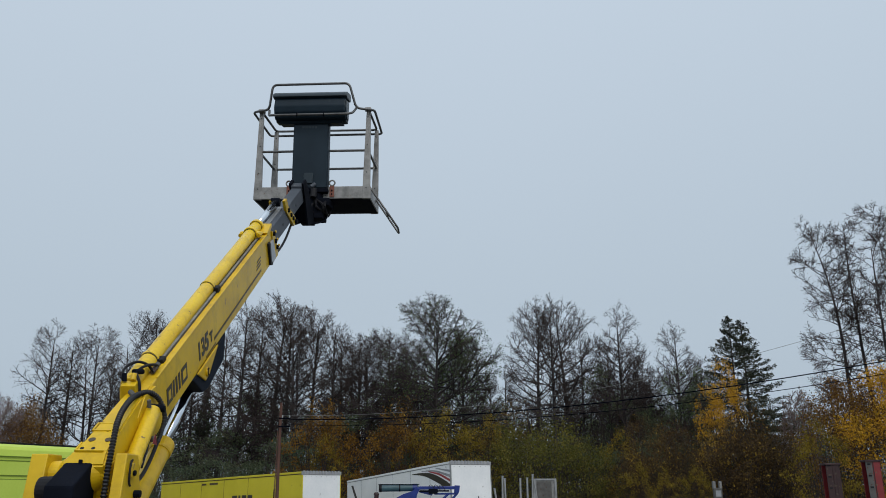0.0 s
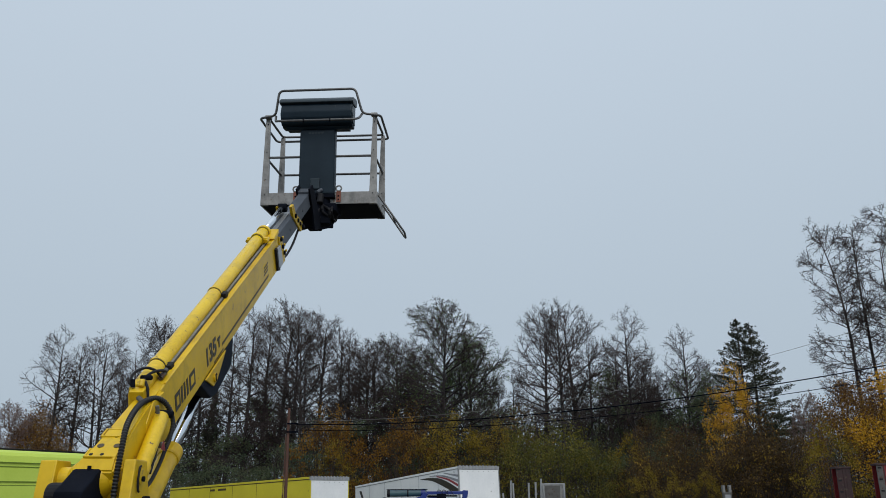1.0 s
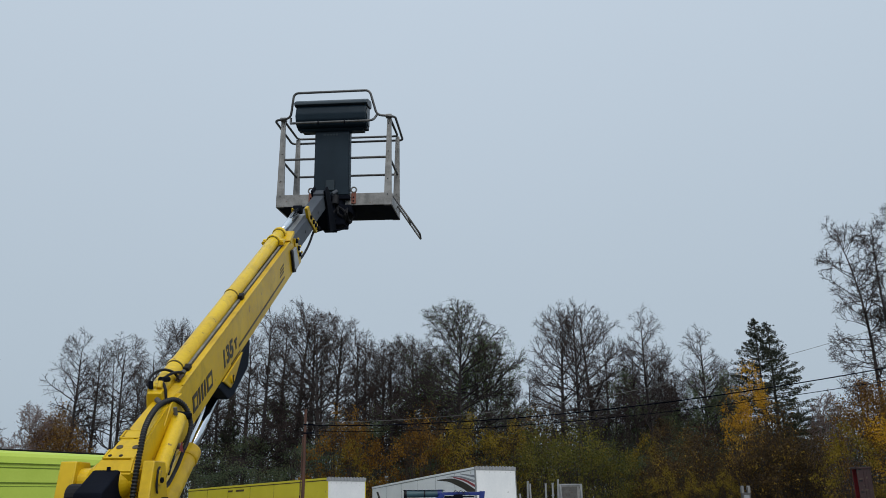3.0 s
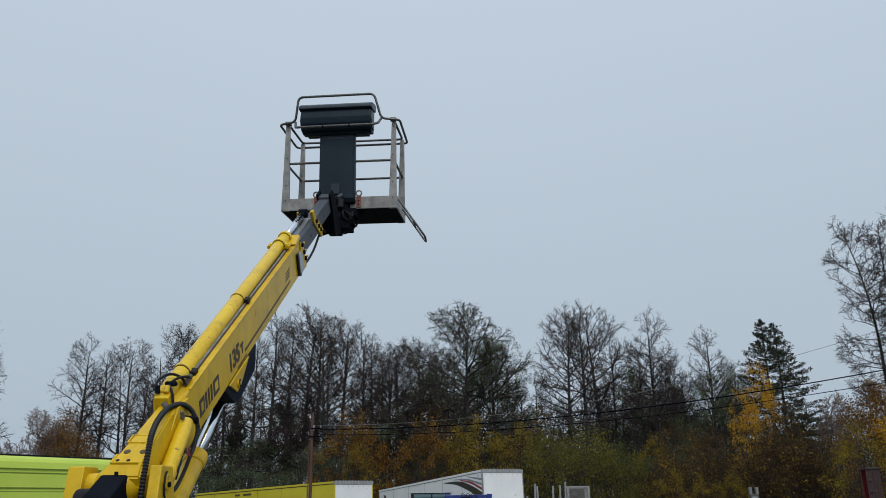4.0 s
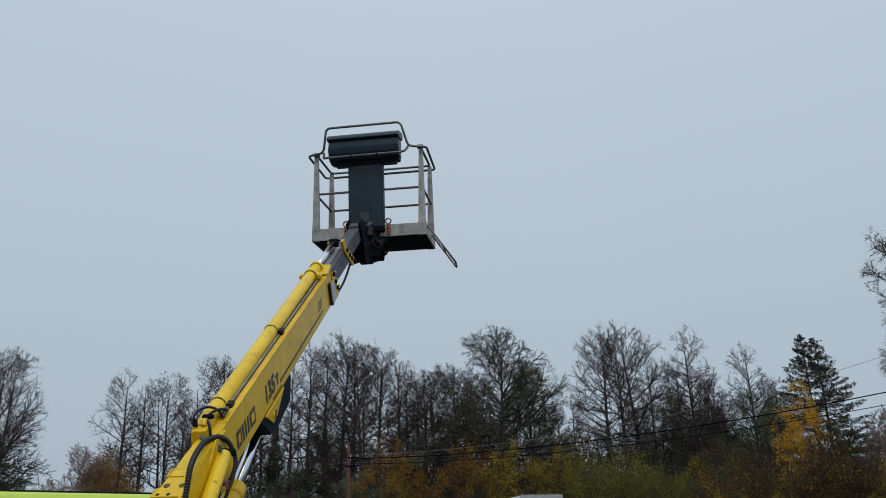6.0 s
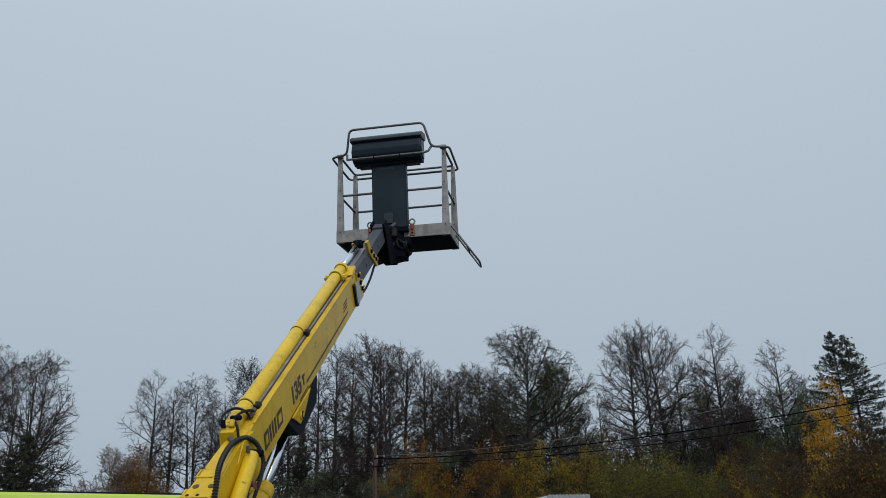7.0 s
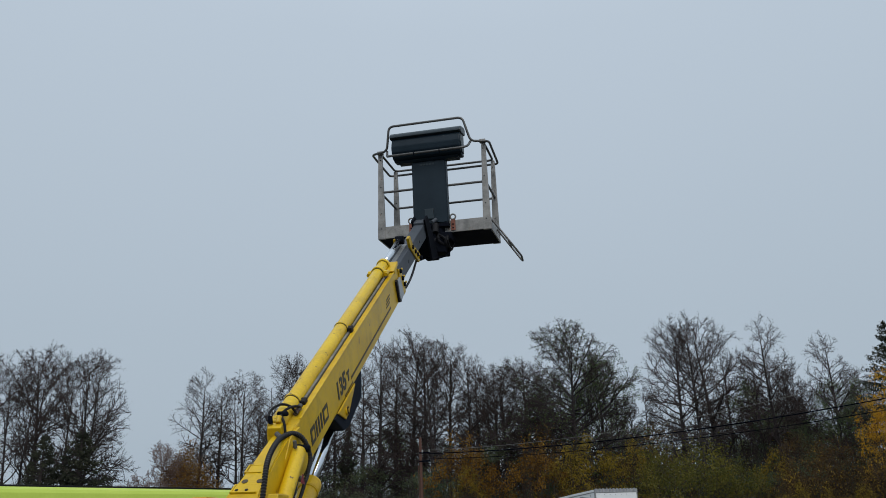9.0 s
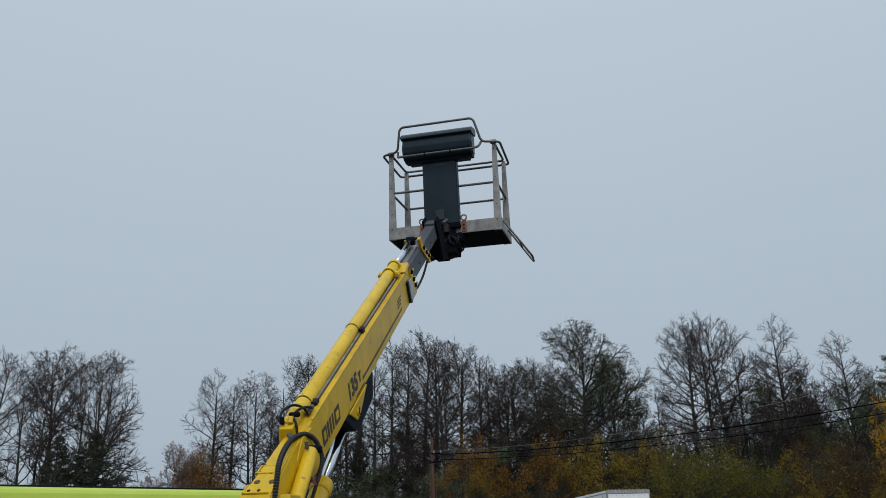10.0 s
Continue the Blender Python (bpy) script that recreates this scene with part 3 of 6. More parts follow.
def build_hydraulics(lift):
    # lift cylinder
    head, mouth, foot = at_world(-1.572, 5.02, 2.225), at_world(-1.590, 4.690, 1.872), at_world(-1.60, 3.98, 1.235)
    barrel = part("lift_cylinder", rod(foot, mouth, 0.056, n=28, bevel=0.010), YELLOW, lift, "yellow hydraulic lift cylinder")
    barrel.data.shade_smooth()
    d = (mouth - foot).normalized()
    part("cylinder_gland", rod(mouth - d * 0.085, mouth + d * 0.004, 0.064, n=28, bevel=0.014), YELLOW, barrel)
    r = part("piston_rod", rod(mouth - d * 0.05, head, 0.031, n=24), CHROME, barrel, "polished chrome piston rod")
    r.data.shade_smooth()
    part("hydraulic_fitting", rod(mouth - d * 0.12 + Vector((-0.08, -0.03, 0.05)), mouth - d * 0.12 + Vector((-0.08, 0.02, 0.10)), 0.018, n=10, bevel=0.004), BLACK_STEEL, barrel)
    # levelling cylinder at the root's flank
    a, b = at_world(-1.452, 3.855, 1.715), at_world(-1.462, 4.115, 2.005)
    lev = part("levelling_cylinder", rod(a, b, 0.038, n=24, bevel=0.012), TUBE_YELLOW, lift, "short yellow levelling cylinder")
    lev.data.shade_smooth()
    dd = (b - a).normalized()
    part("cylinder_gland", rod(a + dd * 0.0, a + dd * 0.055, 0.043, n=24, bevel=0.006), YELLOW, lev)
    part("rod_end", rod(a - dd * 0.12, a + dd * 0.02, 0.026, n=16), CHROME, lev)
    part("eye_boss", rod(b + dd * 0.01 + Vector((-0.05, 0, 0)), b + dd * 0.01 + Vector((0.056, 0, 0)), 0.030, 0.016, n=16, bevel=0.005), BLACK_STEEL, lev)
    part("port", rod(b + Vector((0.0, -0.060, 0.005)), b + Vector((0.0, -0.078, 0.042)), 0.010, n=10, bevel=0.003), DULL_STEEL, lev)
    part("valve_fitting", box(at_world(-1.455, 4.075, 1.845), at_world(-1.432, 4.105, 1.875), None, 0.006), GREY_STEEL, lev)
    part("warning_tag", prism([(4.02, 1.835), (4.075, 1.83), (4.045, 1.88)], 0, -1.418, -1.414, LOCAL), RED_STEEL, lev, "small red warning triangle")
    # valve block at the tube's lower end
    valve = part("valve_block", box((-0.030, 0.105, 0.018), (0.044, 0.160, 0.070), BOOM, 0.005), YELLOW, lift, "yellow hydraulic valve block")
    part("valve_cap", rod(on_boom(-0.020, 0.14, 0.076), on_boom(-0.024, 0.16, 0.112), 0.012, n=12, bevel=0.003), BLACK_STEEL, valve)
    part("valve_cap", rod(on_boom(0.018, 0.15, 0.075), on_boom(0.018, 0.18, 0.098), 0.016, n=12, bevel=0.004), YELLOW, valve)
    part("fitting", rod(on_boom(0.02, 0.10, 0.04), on_boom(0.062, 0.06, 0.03), 0.013, n=10), DULL_STEEL, valve)
    part("fitting", rod(on_boom(0.012, 0.19, 0.105), on_boom(0.03, 0.25, 0.075), 0.014, n=10), BLACK_STEEL, valve)
    part("fitting", rod(on_boom(0.045, 0.33, 0.03), on_boom(0.045, 0.42, 0.036), 0.013, n=10), DULL_STEEL, valve)
    for pts in ([(-0.06, 0.19, 0.07), (-0.055, 0.25, 0.098), (-0.02, 0.31, 0.100), (0.025, 0.33, 0.075), (0.05, 0.335, 0.03)],
                [(0.0, 0.20, 0.085), (0.03, 0.28, 0.09), (0.05, 0.36, 0.06), (0.052, 0.40, 0.03)],
                [(0.02, 0.19, 0.10), (0.05, 0.15, 0.07), (0.06, 0.12, 0.02), (0.075, 0.13, -0.01)]):
        part("hose", tube(spline([on_boom(*p) for p in pts]), 0.0075, 8), BLACK, valve, "black hydraulic hose")
    # corrugated hose from the flank over the root and down behind the hinge
    path = [at_world(-1.452, 4.185, 1.85), at_world(-1.448, 4.215, 1.90), at_world(-1.445, 4.238, 1.985), at_world(-1.465, 4.19, 2.065), at_world(-1.495, 4.11, 2.092), at_world(-1.520, 4.00, 2.060),
            at_world(-1.510, 3.87, 2.00), at_world(-1.497, 3.765, 1.92), at_world(-1.482, 3.700, 1.82), at_world(-1.474, 3.655, 1.70), at_world(-1.475, 3.64, 1.55), at_world(-1.48, 3.64, 1.38)]
    cut = spline(path, 22)
    smooth_part, ribbed = cut[:62], cut[56:]
    part("hose", tube(smooth_part[::2], 0.0115, 12, wave=0.07), HOSE, lift, "black hydraulic hose in a loop")
    part("corrugated_hose", tube(even(ribbed, 0.0075), 0.0125, 14, wave=0.18), HOSE, lift, "black corrugated cable sleeve")
    part("hose", tube(spline([at_world(-1.452, 4.185, 1.85), at_world(-1.45, 4.11, 1.77), at_world(-1.44, 3.99, 1.69), at_world(-1.43, 3.89, 1.655)]), 0.010, 8), BLACK, lift)
    part("hose", tube(spline([at_world(-1.435, 4.03, 1.88), at_world(-1.43, 3.97, 1.79), at_world(-1.425, 3.92, 1.72)]), 0.008, 8), BLACK, lift)


def build_turret(lift):
    # two bearing plates of the turret
    for name, x0, x1 in (("bearing_plate", -1.450, -1.398), ("bearing_plate", -1.822, -1.748)):
        outline = [(3.665, 1.773), (3.80, 1.773), (3.93, 1.45), (4.05, 0.95), (3.60, 0.95), (3.62, 1.5)]
        plate = part(name, prism(outline, 0, x0, x1, LOCAL, 0.006), YELLOW, lift, "yellow painted steel bearing plate")
        s = 1 if x0 > -1.6 else -1
        xf = x1 if s > 0 else x0
        part("axle_cover", rod(at_world(xf - 0.003 * s, 3.725, 1.700), at_world(xf + 0.012 * s, 3.725, 1.700), 0.034, n=20, bevel=0.004), YELLOW, plate)
        part("axle_bolt", rod(at_world(xf + 0.008 * s, 3.728, 1.690), at_world(xf + 0.022 * s, 3.728, 1.690), 0.012, n=8), BLACK_STEEL, plate)
        part("retainer", tube([at_world(xf + 0.008 * s, 3.71 + 0.02 * math.cos(a), 1.69 + 0.055 * math.sin(a)) for a in [1.5 + 0.2 * k for k in range(17)]], 0.005, 6), BLACK, plate)
        part("stud", rod(at_world(xf - 0.003 * s, 3.79, 1.60), at_world(xf + 0.03 * s, 3.79, 1.60), 0.017, n=8, bevel=0.003), BLACK_STEEL, plate)
    # black drive cover between the plates
    bm = prism([(3.50, 1.30), (3.72, 1.30), (3.72, 1.755), (3.700, 1.755), (3.50, 1.635)], 0, -1.672, -1.548, LOCAL, 0.010)
    cover = part("drive_cover", bm, BLACK_STEEL, lift, "black faceted drive cover")
    for x, y in ((-1.60, 3.66), (-1.585, 3.70)):
        z = 1.635 + (y - 3.50) * 0.6
        part("cover_bolt", rod(at_world(x, y, z - 0.01), at_world(x, y, z + 0.016), 0.009, n=8, bevel=0.002), BLACK_STEEL, cover)
    part("drive_motor", rod(at_world(-1.725, 3.58, 1.62), at_world(-1.660, 3.58, 1.62), 0.055, n=20, bevel=0.01), BLACK, lift)
    # turret arm to the slewing column
    part("turret_frame", prism([(3.62, 0.95), (4.05, 0.95), (4.7, 0.9), (5.6, 0.9), (5.6, 0.75), (3.75, 0.75)], 0, -1.80, -1.42, LOCAL, 0.01), YELLOW, lift)
    part("slewing_column", rod(at_world(-1.62, 5.3, 0.42), at_world(-1.62, 5.3, 0.76), 0.26, n=32, bevel=0.01), BLACK_STEEL, lift)


def build_chassis(lift):
    part("chassis_beam", box((-1.75, 3.9, 0.34), (-1.49, 7.6, 0.46), LOCAL, 0.01), YELLOW, lift)
    part("axle", rod(at_world(-2.35, 5.6, 0.34), at_world(-0.89, 5.6, 0.34), 0.04, n=16), BLACK_STEEL, lift)
    for x in (-2.40, -0.84):
        wheel = part("wheel", rod(at_world(x - 0.09, 5.6, 0.33), at_world(x + 0.09, 5.6, 0.33), 0.33, n=32, bevel=0.04), BLACK, lift, "black rubber tyre")
        part("rim", rod(at_world(x - 0.095, 5.6, 0.33), at_world(x + 0.095, 5.6, 0.33), 0.19, n=24, bevel=0.01), GREY_STEEL, wheel)
    for x, y in ((-3.2, 4.3), (0.0, 4.5), (-3.2, 6.6), (0.0, 6.6)):
        a = at_world(-1.62, 4.5 if y < 5 else 6.4, 0.42)
        leg = part("outrigger", rod(a, at_world(x, y, 0.10), 0.055, n=12), YELLOW, lift)
        part("foot_plate", rod(at_world(x, y, 0.0), at_world(x, y, 0.06), 0.17, n=20, bevel=0.01), BLACK_STEEL, leg)


BASKET = Matrix.Translation(Vector((-2.095, 8.372, 4.708)) - BASE) @ Matrix(((0.998, 0.060, 0.011), (-0.059, 0.996, -0.073), (-0.015, 0.072, 0.997))).to_4x4()


def on_basket(*p):
    return BASKET @ Vector(p)


def build_basket(lift):
    pan = part("basket_floor", box((0.012, 0.012, 0.0), (1.29, 0.64, 0.05), BASKET, 0.012), BLACK_STEEL, lift, "dark basket floor pan seen from below")
    for lo, hi in (((0.0, -0.004, 0.004), (1.30, 0.010, 0.142)), ((0.0, 0.640, 0.004), (1.30, 0.654, 0.142)), ((-0.006, 0.010, 0.004), (0.008, 0.640, 0.142)), ((1.290, 0.010, 0.004), (1.304, 0.640, 0.142))):
        part("toe_board", box(lo, hi, BASKET, 0.003), GALV, pan, "weathered galvanised toe board")
    # corner posts that narrow upwards
    for y0, y1 in ((-0.010, 0.030), (0.622, 0.662)):
        for flip in (0, 1):
            out = [(0.0, 0.0), (0.088, 0.0), (0.062, 1.035), (0.018, 1.035)]
            out = [(1.30 - x, z) for x, z in out] if flip else out
            post = part("corner_post", prism(out, 1, y0, y1, BASKET, 0.004), GALV, lift, "weathered galvanised corner post")
            cx = 1.255 if flip else 0.045
            for z in (0.12, 0.30, 0.62, 0.95):
                part("rivet", rod(on_basket(cx, y0 - 0.004, z), on_basket(cx, y1 + 0.004, z), 0.006, n=8), BLACK_STEEL, post)
    r = 0.0135
    # upper rail with the raised hoop in front of the control box
    loop = [(0.145, -0.078, 1.027), (-0.050, -0.022, 1.024), (-0.050, 0.700, 1.008), (1.318, 0.690, 1.008), (1.332, -0.036, 1.017), (1.137, -0.112, 1.013), (1.060, -0.163, 1.290), (0.190, -0.132, 1.300)]
    part("guard_rail", tube(rounded([on_basket(*p) for p in loop], 0.055, 5, True), r, 12, True), RAIL, lift, "bent steel tube guard rail", smooth=True)
    inner = [(0.040, 0.010, 1.040), (0.035, 0.645, 1.045), (1.262, 0.645, 1.045), (1.258, 0.010, 1.040)]
    part("guard_rail", tube(rounded([on_basket(*p) for p in inner], 0.06, 5), r, 12), RAIL, lift, smooth=True)
    low = [(0.150, -0.082, 1.020), (0.155, -0.100, 0.950), (0.200, -0.215, 0.905), (1.075, -0.240, 0.897), (1.118, -0.190, 0.930), (1.135, -0.112, 1.010)]
    part("guard_rail", tube(rounded([on_basket(*p) for p in low], 0.05, 5), r, 12), RAIL, lift, smooth=True)
    for a, b in (((0.07, 0.010, 0.560), (1.23, 0.010, 0.560)), ((0.035, 0.02, 0.560), (0.035, 0.63, 0.560)), ((0.07, 0.642, 0.560), (1.23, 0.642, 0.560)), ((1.265, 0.02, 0.560), (1.265, 0.63, 0.560))):
        part("mid_rail", rod(on_basket(*a), on_basket(*b), r, n=12), RAIL, lift, smooth=False)
    for x, z in ((0.045, 1.04), (1.255, 1.04)):
        part("rail_clamp", box((x - 0.035, -0.035, z - 0.022), (x + 0.035, 0.02, z + 0.016), BASKET, 0.006), GALV, lift)
    # column that carries the control box
    bm = bmesh.new()
    rings = [(0.10, 0.445, 0.832), (0.16, 0.438, 0.838), (0.93, 0.432, 0.828)]
    loops = [[bm.verts.new(on_basket(x, y, z)) for x, y in ((a, -0.075), (b, -0.075), (b, 0.03), (a, 0.03))] for z, a, b in rings]
    for r0, r1 in zip(loops, loops[1:]):
        for k in range(4):
            bm.faces.new((r0[k], r0[(k + 1) % 4], r1[(k + 1) % 4], r1[k]))
    bm.faces.new(loops[0][::-1])
    bm.faces.new(loops[-1])
    bmesh.ops.recalc_face_normals(bm, faces=bm.faces)
    bmesh.ops.bevel(bm, geom=list(bm.edges), offset=0.012, segments=2, affect="EDGES")
    column = part("control_column", bm, SLATE, lift, "dark slate coloured control column")
    part("cable_cover", box((0.575, -0.092, 0.155), (0.675, -0.072, 0.275), BASKET, 0.005), LID, column)
    part("column_foot", box((0.44, -0.07, 0.06), (0.84, 0.02, 0.105), BASKET, 0.008), BLACK_STEEL, column)
    for k in range(5):
        part("faint_mark", box((0.53 + 0.035 * k, -0.0775, 0.800), (0.555 + 0.035 * k, -0.0745, 0.822), BASKET), LID, column)
    for x in (0.505, 0.80):
        part("bar_hook", tube([on_basket(x, -0.225 + 0.022 * math.cos(a), 0.90 + 0.022 * math.sin(a)) for a in [0.4 * k for k in range(13)]], 0.006, 6), BLACK_STEEL, column)
    # control box: bulging lower shell and overhanging lid
    shell = [(0.04, 0.880), (-0.08, 0.868), (-0.145, 0.900), (-0.185, 0.955), (-0.198, 1.02), (-0.190, 1.090), (-0.16, 1.15), (0.04, 1.18)]
    bx = part("control_box", prism(shell, 0, 0.235, 1.025, BASKET, 0.012), SLATE, lift, "dark slate coloured plastic control box")
    lid = [(-0.222, 1.122), (-0.210, 1.155), (-0.16, 1.192), (0.03, 1.240), (0.07, 1.215), (0.06, 1.15), (-0.16, 1.112)]
    part("box_lid", prism(lid, 0, 0.215, 1.045, BASKET, 0.014), LID, bx, "grey green lid")
    part("box_base", prism([(0.03, 0.855), (-0.09, 0.848), (-0.12, 0.870), (0.03, 0.89)], 0, 0.285, 0.985, BASKET, 0.006), SLATE, bx)
    for x in (0.235, 1.025):
        part("end_cap", prism([(0.0, 0.91), (-0.09, 0.90), (-0.135, 0.93), (-0.170, 1.01), (-0.15, 1.09), (0.0, 1.13)], 0, x - 0.012, x + 0.012, BASKET, 0.006), LID, bx)
    # lifting eyes on rusty plates
    for x in (0.395, 0.877):
        eye = part("lifting_plate", box((x - 0.025, -0.018, 0.02), (x + 0.025, -0.004, 0.150), BASKET, 0.004), RUST, lift, "rusty red lifting plate")
        part("lifting_ring", tube([on_basket(x + 0.030 * math.cos(a), -0.012, 0.178 + 0.030 * math.sin(a)) for a in [2 * math.pi * k / 20 for k in range(20)]], 0.009, 8, True), GREY_STEEL, eye, smooth=True)
        for z in (0.05, 0.09):
            part("bolt", rod(on_basket(x, -0.026, z), on_basket(x, -0.015, z), 0.009, n=8), BLACK_STEEL, eye)
    # folded-out step at the gate
    f0, f1, b0, b1 = (1.305, 0.060, 0.120), (1.583, 0.270, -0.270), (1.305, 0.400, 0.100), (1.573, 0.448, -0.292)
    part("step_frame", tube(rounded([on_basket(*p) for p in (f0, f1, b1, b0)], 0.035, 5), 0.0115, 10), RAIL, lift, "bent tube step hanging at the gate", smooth=True)
    mid = lambda p, q, t: on_basket(*[a + (b - a) * t for a, b in zip(p, q)])
    part("step_rung", rod(mid(f0, f1, 0.55), mid(b0, b1, 0.55), 0.010, n=10), RAIL, lift)
    part("step_stay", rod(on_basket(1.305, 0.60, 0.10), mid(b0, b1, 0.6), 0.005, n=8), RAIL, lift)
    # basket mount below the floor
    for x in (0.055, -0.075):
        outline = [(4.44, 0.045), (4.60, 0.05), (4.70, -0.06), (4.90, -0.46), (4.86, -0.50), (4.56, -0.43), (4.52, -0.20)]
        part("mount_plate", prism(outline, 0, x, x + 0.020, BOOM, 0.005), BLACK_STEEL, lift, "black steel jib end plate")
    part("jib_block", prism([(4.50, -0.06), (4.66, -0.06), (4.84, -0.44), (4.60, -0.40)], 0, -0.055, 0.055, BOOM, 0.008), BLACK_STEEL, lift)
    part("slew_drive", rod(on_basket(0.70, 0.02, -0.16), on_basket(0.70, 0.02, 0.06), 0.085, n=24, bevel=0.01), BLACK_STEEL, lift)
    part("mount_arm", box((0.52, -0.06, -0.09), (0.86, 0.22, 0.0), BASKET, 0.012), BLACK_STEEL, lift)
    part("mount_arm", box((0.60, -0.10, -0.24), (0.80, 0.14, -0.06), BASKET, 0.012), BLACK_STEEL, lift)
    part("mount_cover", prism([(-0.13, -0.30), (0.02, -0.30), (0.08, -0.05), (-0.11, 0.02)], 0, 0.56, 0.70, BASKET, 0.01), BLACK_STEEL, lift)
    part("ball_joint", rod(on_basket(0.665, -0.13, 0.10), on_basket(0.705, -0.09, 0.145), 0.022, n=14, bevel=0.008), DARK_GREY, lift)
    part("mount_sleeve", rod(on_basket(0.70, -0.13, -0.02), on_basket(0.70, -0.11, 0.085), 0.034, n=16, bevel=0.006), BLACK, lift)
    frame_pts = [(0.60, -0.13, -0.30), (0.72, -0.08, -0.30), (0.80, -0.02, -0.26), (0.83, 0.02, -0.20), (0.79, 0.02, -0.15), (0.72, 0.0, -0.14)]
    part("hose_guard", tube(rounded([on_basket(*p) for p in frame_pts], 0.03), 0.010, 8), BLACK_STEEL, lift)
    rnd = random.Random(4)
    for k in range(9):
        p0 = (0.68 + 0.14 * rnd.random(), -0.10 + 0.12 * rnd.random(), -0.02)
        p1 = (0.66 + 0.18 * rnd.random(), -0.14 + 0.10 * rnd.random(), -0.10 - 0.06 * rnd.random())
        p2 = (0.66 + 0.18 * rnd.random(), -0.08 + 0.16 * rnd.random(), -0.17 - 0.04 * rnd.random())
        p3 = (0.66 + 0.20 * rnd.random(), 0.10 + 0.1 * rnd.random(), -0.04)
        part("hose", tube(spline([on_basket(*p) for p in (p0, p1, p2, p3)], 6), 0.009 + 0.004 * rnd.random(), 6), BLACK, lift)
    part("side_bar", rod(on_basket(0.47, -0.12, -0.24), on_basket(0.62, -0.12, -0.245), 0.010, n=8), BLACK_STEEL, lift)
    part("side_hook", tube(rounded([on_basket(*p) for p in ((0.52, -0.11, -0.20), (0.50, -0.12, -0.26), (0.55, -0.13, -0.29), (0.60, -0.13, -0.28))], 0.02), 0.010, 8), BLACK_STEEL, lift)


lift = thing("boom_lift", BASE, "yellow trailer boom lift with raised boom and grey steel basket", "boom lift")
build_boom(lift)
build_hydraulics(lift)
build_turret(lift)
build_chassis(lift)
build_basket(lift)


# ---- green van ----
def build_van():
    far_end, heading = Vector((-8.0, 21.4)), Vector((-0.463, -0.886)).normalized()
    length, width = 8.8, 2.0
    z0 = ground_z(18)
    van = thing("delivery_van", (far_end.x, far_end.y, z0), "lime green long panel van with ribbed flank", "van", turn=math.degrees(math.atan2(heading.y, heading.x)))
    H = 2.7 - z0
    # x runs along its length; the flank towards the yard is at y = 0
    prof = [(0.03, 0.45), (0.0, 0.6), (0.0, 1.05), (0.02, 1.07), (0.02, 1.16), (0.0, 1.18), (0.0, H - 0.78), (0.02, H - 0.76), (0.02, H - 0.70), (0.0, H - 0.68), (0.005, H - 0.40), (0.03, H - 0.37), (0.035, H - 0.30), (0.02, H - 0.28), (0.05, H - 0.14), (0.10, H - 0.07), (0.20, H - 0.02), (0.35, H)]
    full = prof + [(2 * width / 2 - y, z) for y, z in reversed(prof)]
    sgn = 1
    body = part("body", prism([(sgn * y, z) for y, z in full], 0, 0.0, length, None, 0.0), GREEN, van, "glossy lime green body", smooth=False)
    for z in (H - 0.77, H - 0.69, H - 0.375, H - 0.285, 1.06, 1.17):
        for a, b in ((0.25, 2.6), (2.9, 5.4), (5.7, 8.4)):
            part("groove", box((a, sgn * 0.004 - 0.006, z - 0.008), (b, sgn * 0.004 + 0.010, z + 0.008)), GREEN_LINE, body)
    part("roof_seal", box((0.1, 0.28, H - 0.03), (length - 0.1, 0.36, H + 0.030), None, 0.004), BLACK, body)
    part("rear_lamp", box((-0.10, -0.012, H - 0.36), (0.10, 0.26, H - 0.06), None, 0.05), BLACK, van, "dark lamp at the roof corner")
    part("tail_lamp", box((-0.06, -0.03, 1.0), (0.10, 0.12, 1.45), None, 0.03), BLACK, van)
    for a in (2.75, 5.55):
        part("door_joint", box((a - 0.008, -0.006, 0.6), (a + 0.008, 0.012, H - 0.42)), GREEN_LINE, body)
    part("roof_vent", rod((0.55, 0.5, H - 0.01), (0.55, 0.5, H + 0.16), 0.16, 0.10, n=16, bevel=0.03), BLACK, van, "black roof vent")
    part("roof_aerial", rod((0.40, 0.5, H - 0.01), (0.36, 0.5, H + 0.30), 0.03, 0.015, n=8), BLACK, van)
    # plain bars in place of the lettering
    for k, (a, w) in enumerate(((0.95, 0.16), (1.15, 0.16), (1.40, 0.06), (1.50, 0.22))):
        part("sign_bar", box((a, -0.008, 1.22), (a + w, 0.004, 1.40)), DECAL, body, "dark bar of lettering")
    for x in (1.3, 7.2):
        for y in (0.0, width - 0.22):
            wheel = part("wheel", rod((x, y, 0.35), (x, y + 0.22, 0.35), 0.35, n=28, bevel=0.04), BLACK, van)
            part("rim", rod((x, y - 0.004, 0.35), (x, y + 0.224, 0.35), 0.2, n=20), GREY_STEEL, wheel)
    # the body lies on the far side of the flank
    for o in van.children_recursive:
        o.data.transform(Matrix.Scale(-1, 4, (0, 1, 0)))
        o.data.flip_normals()
    return van


build_van()


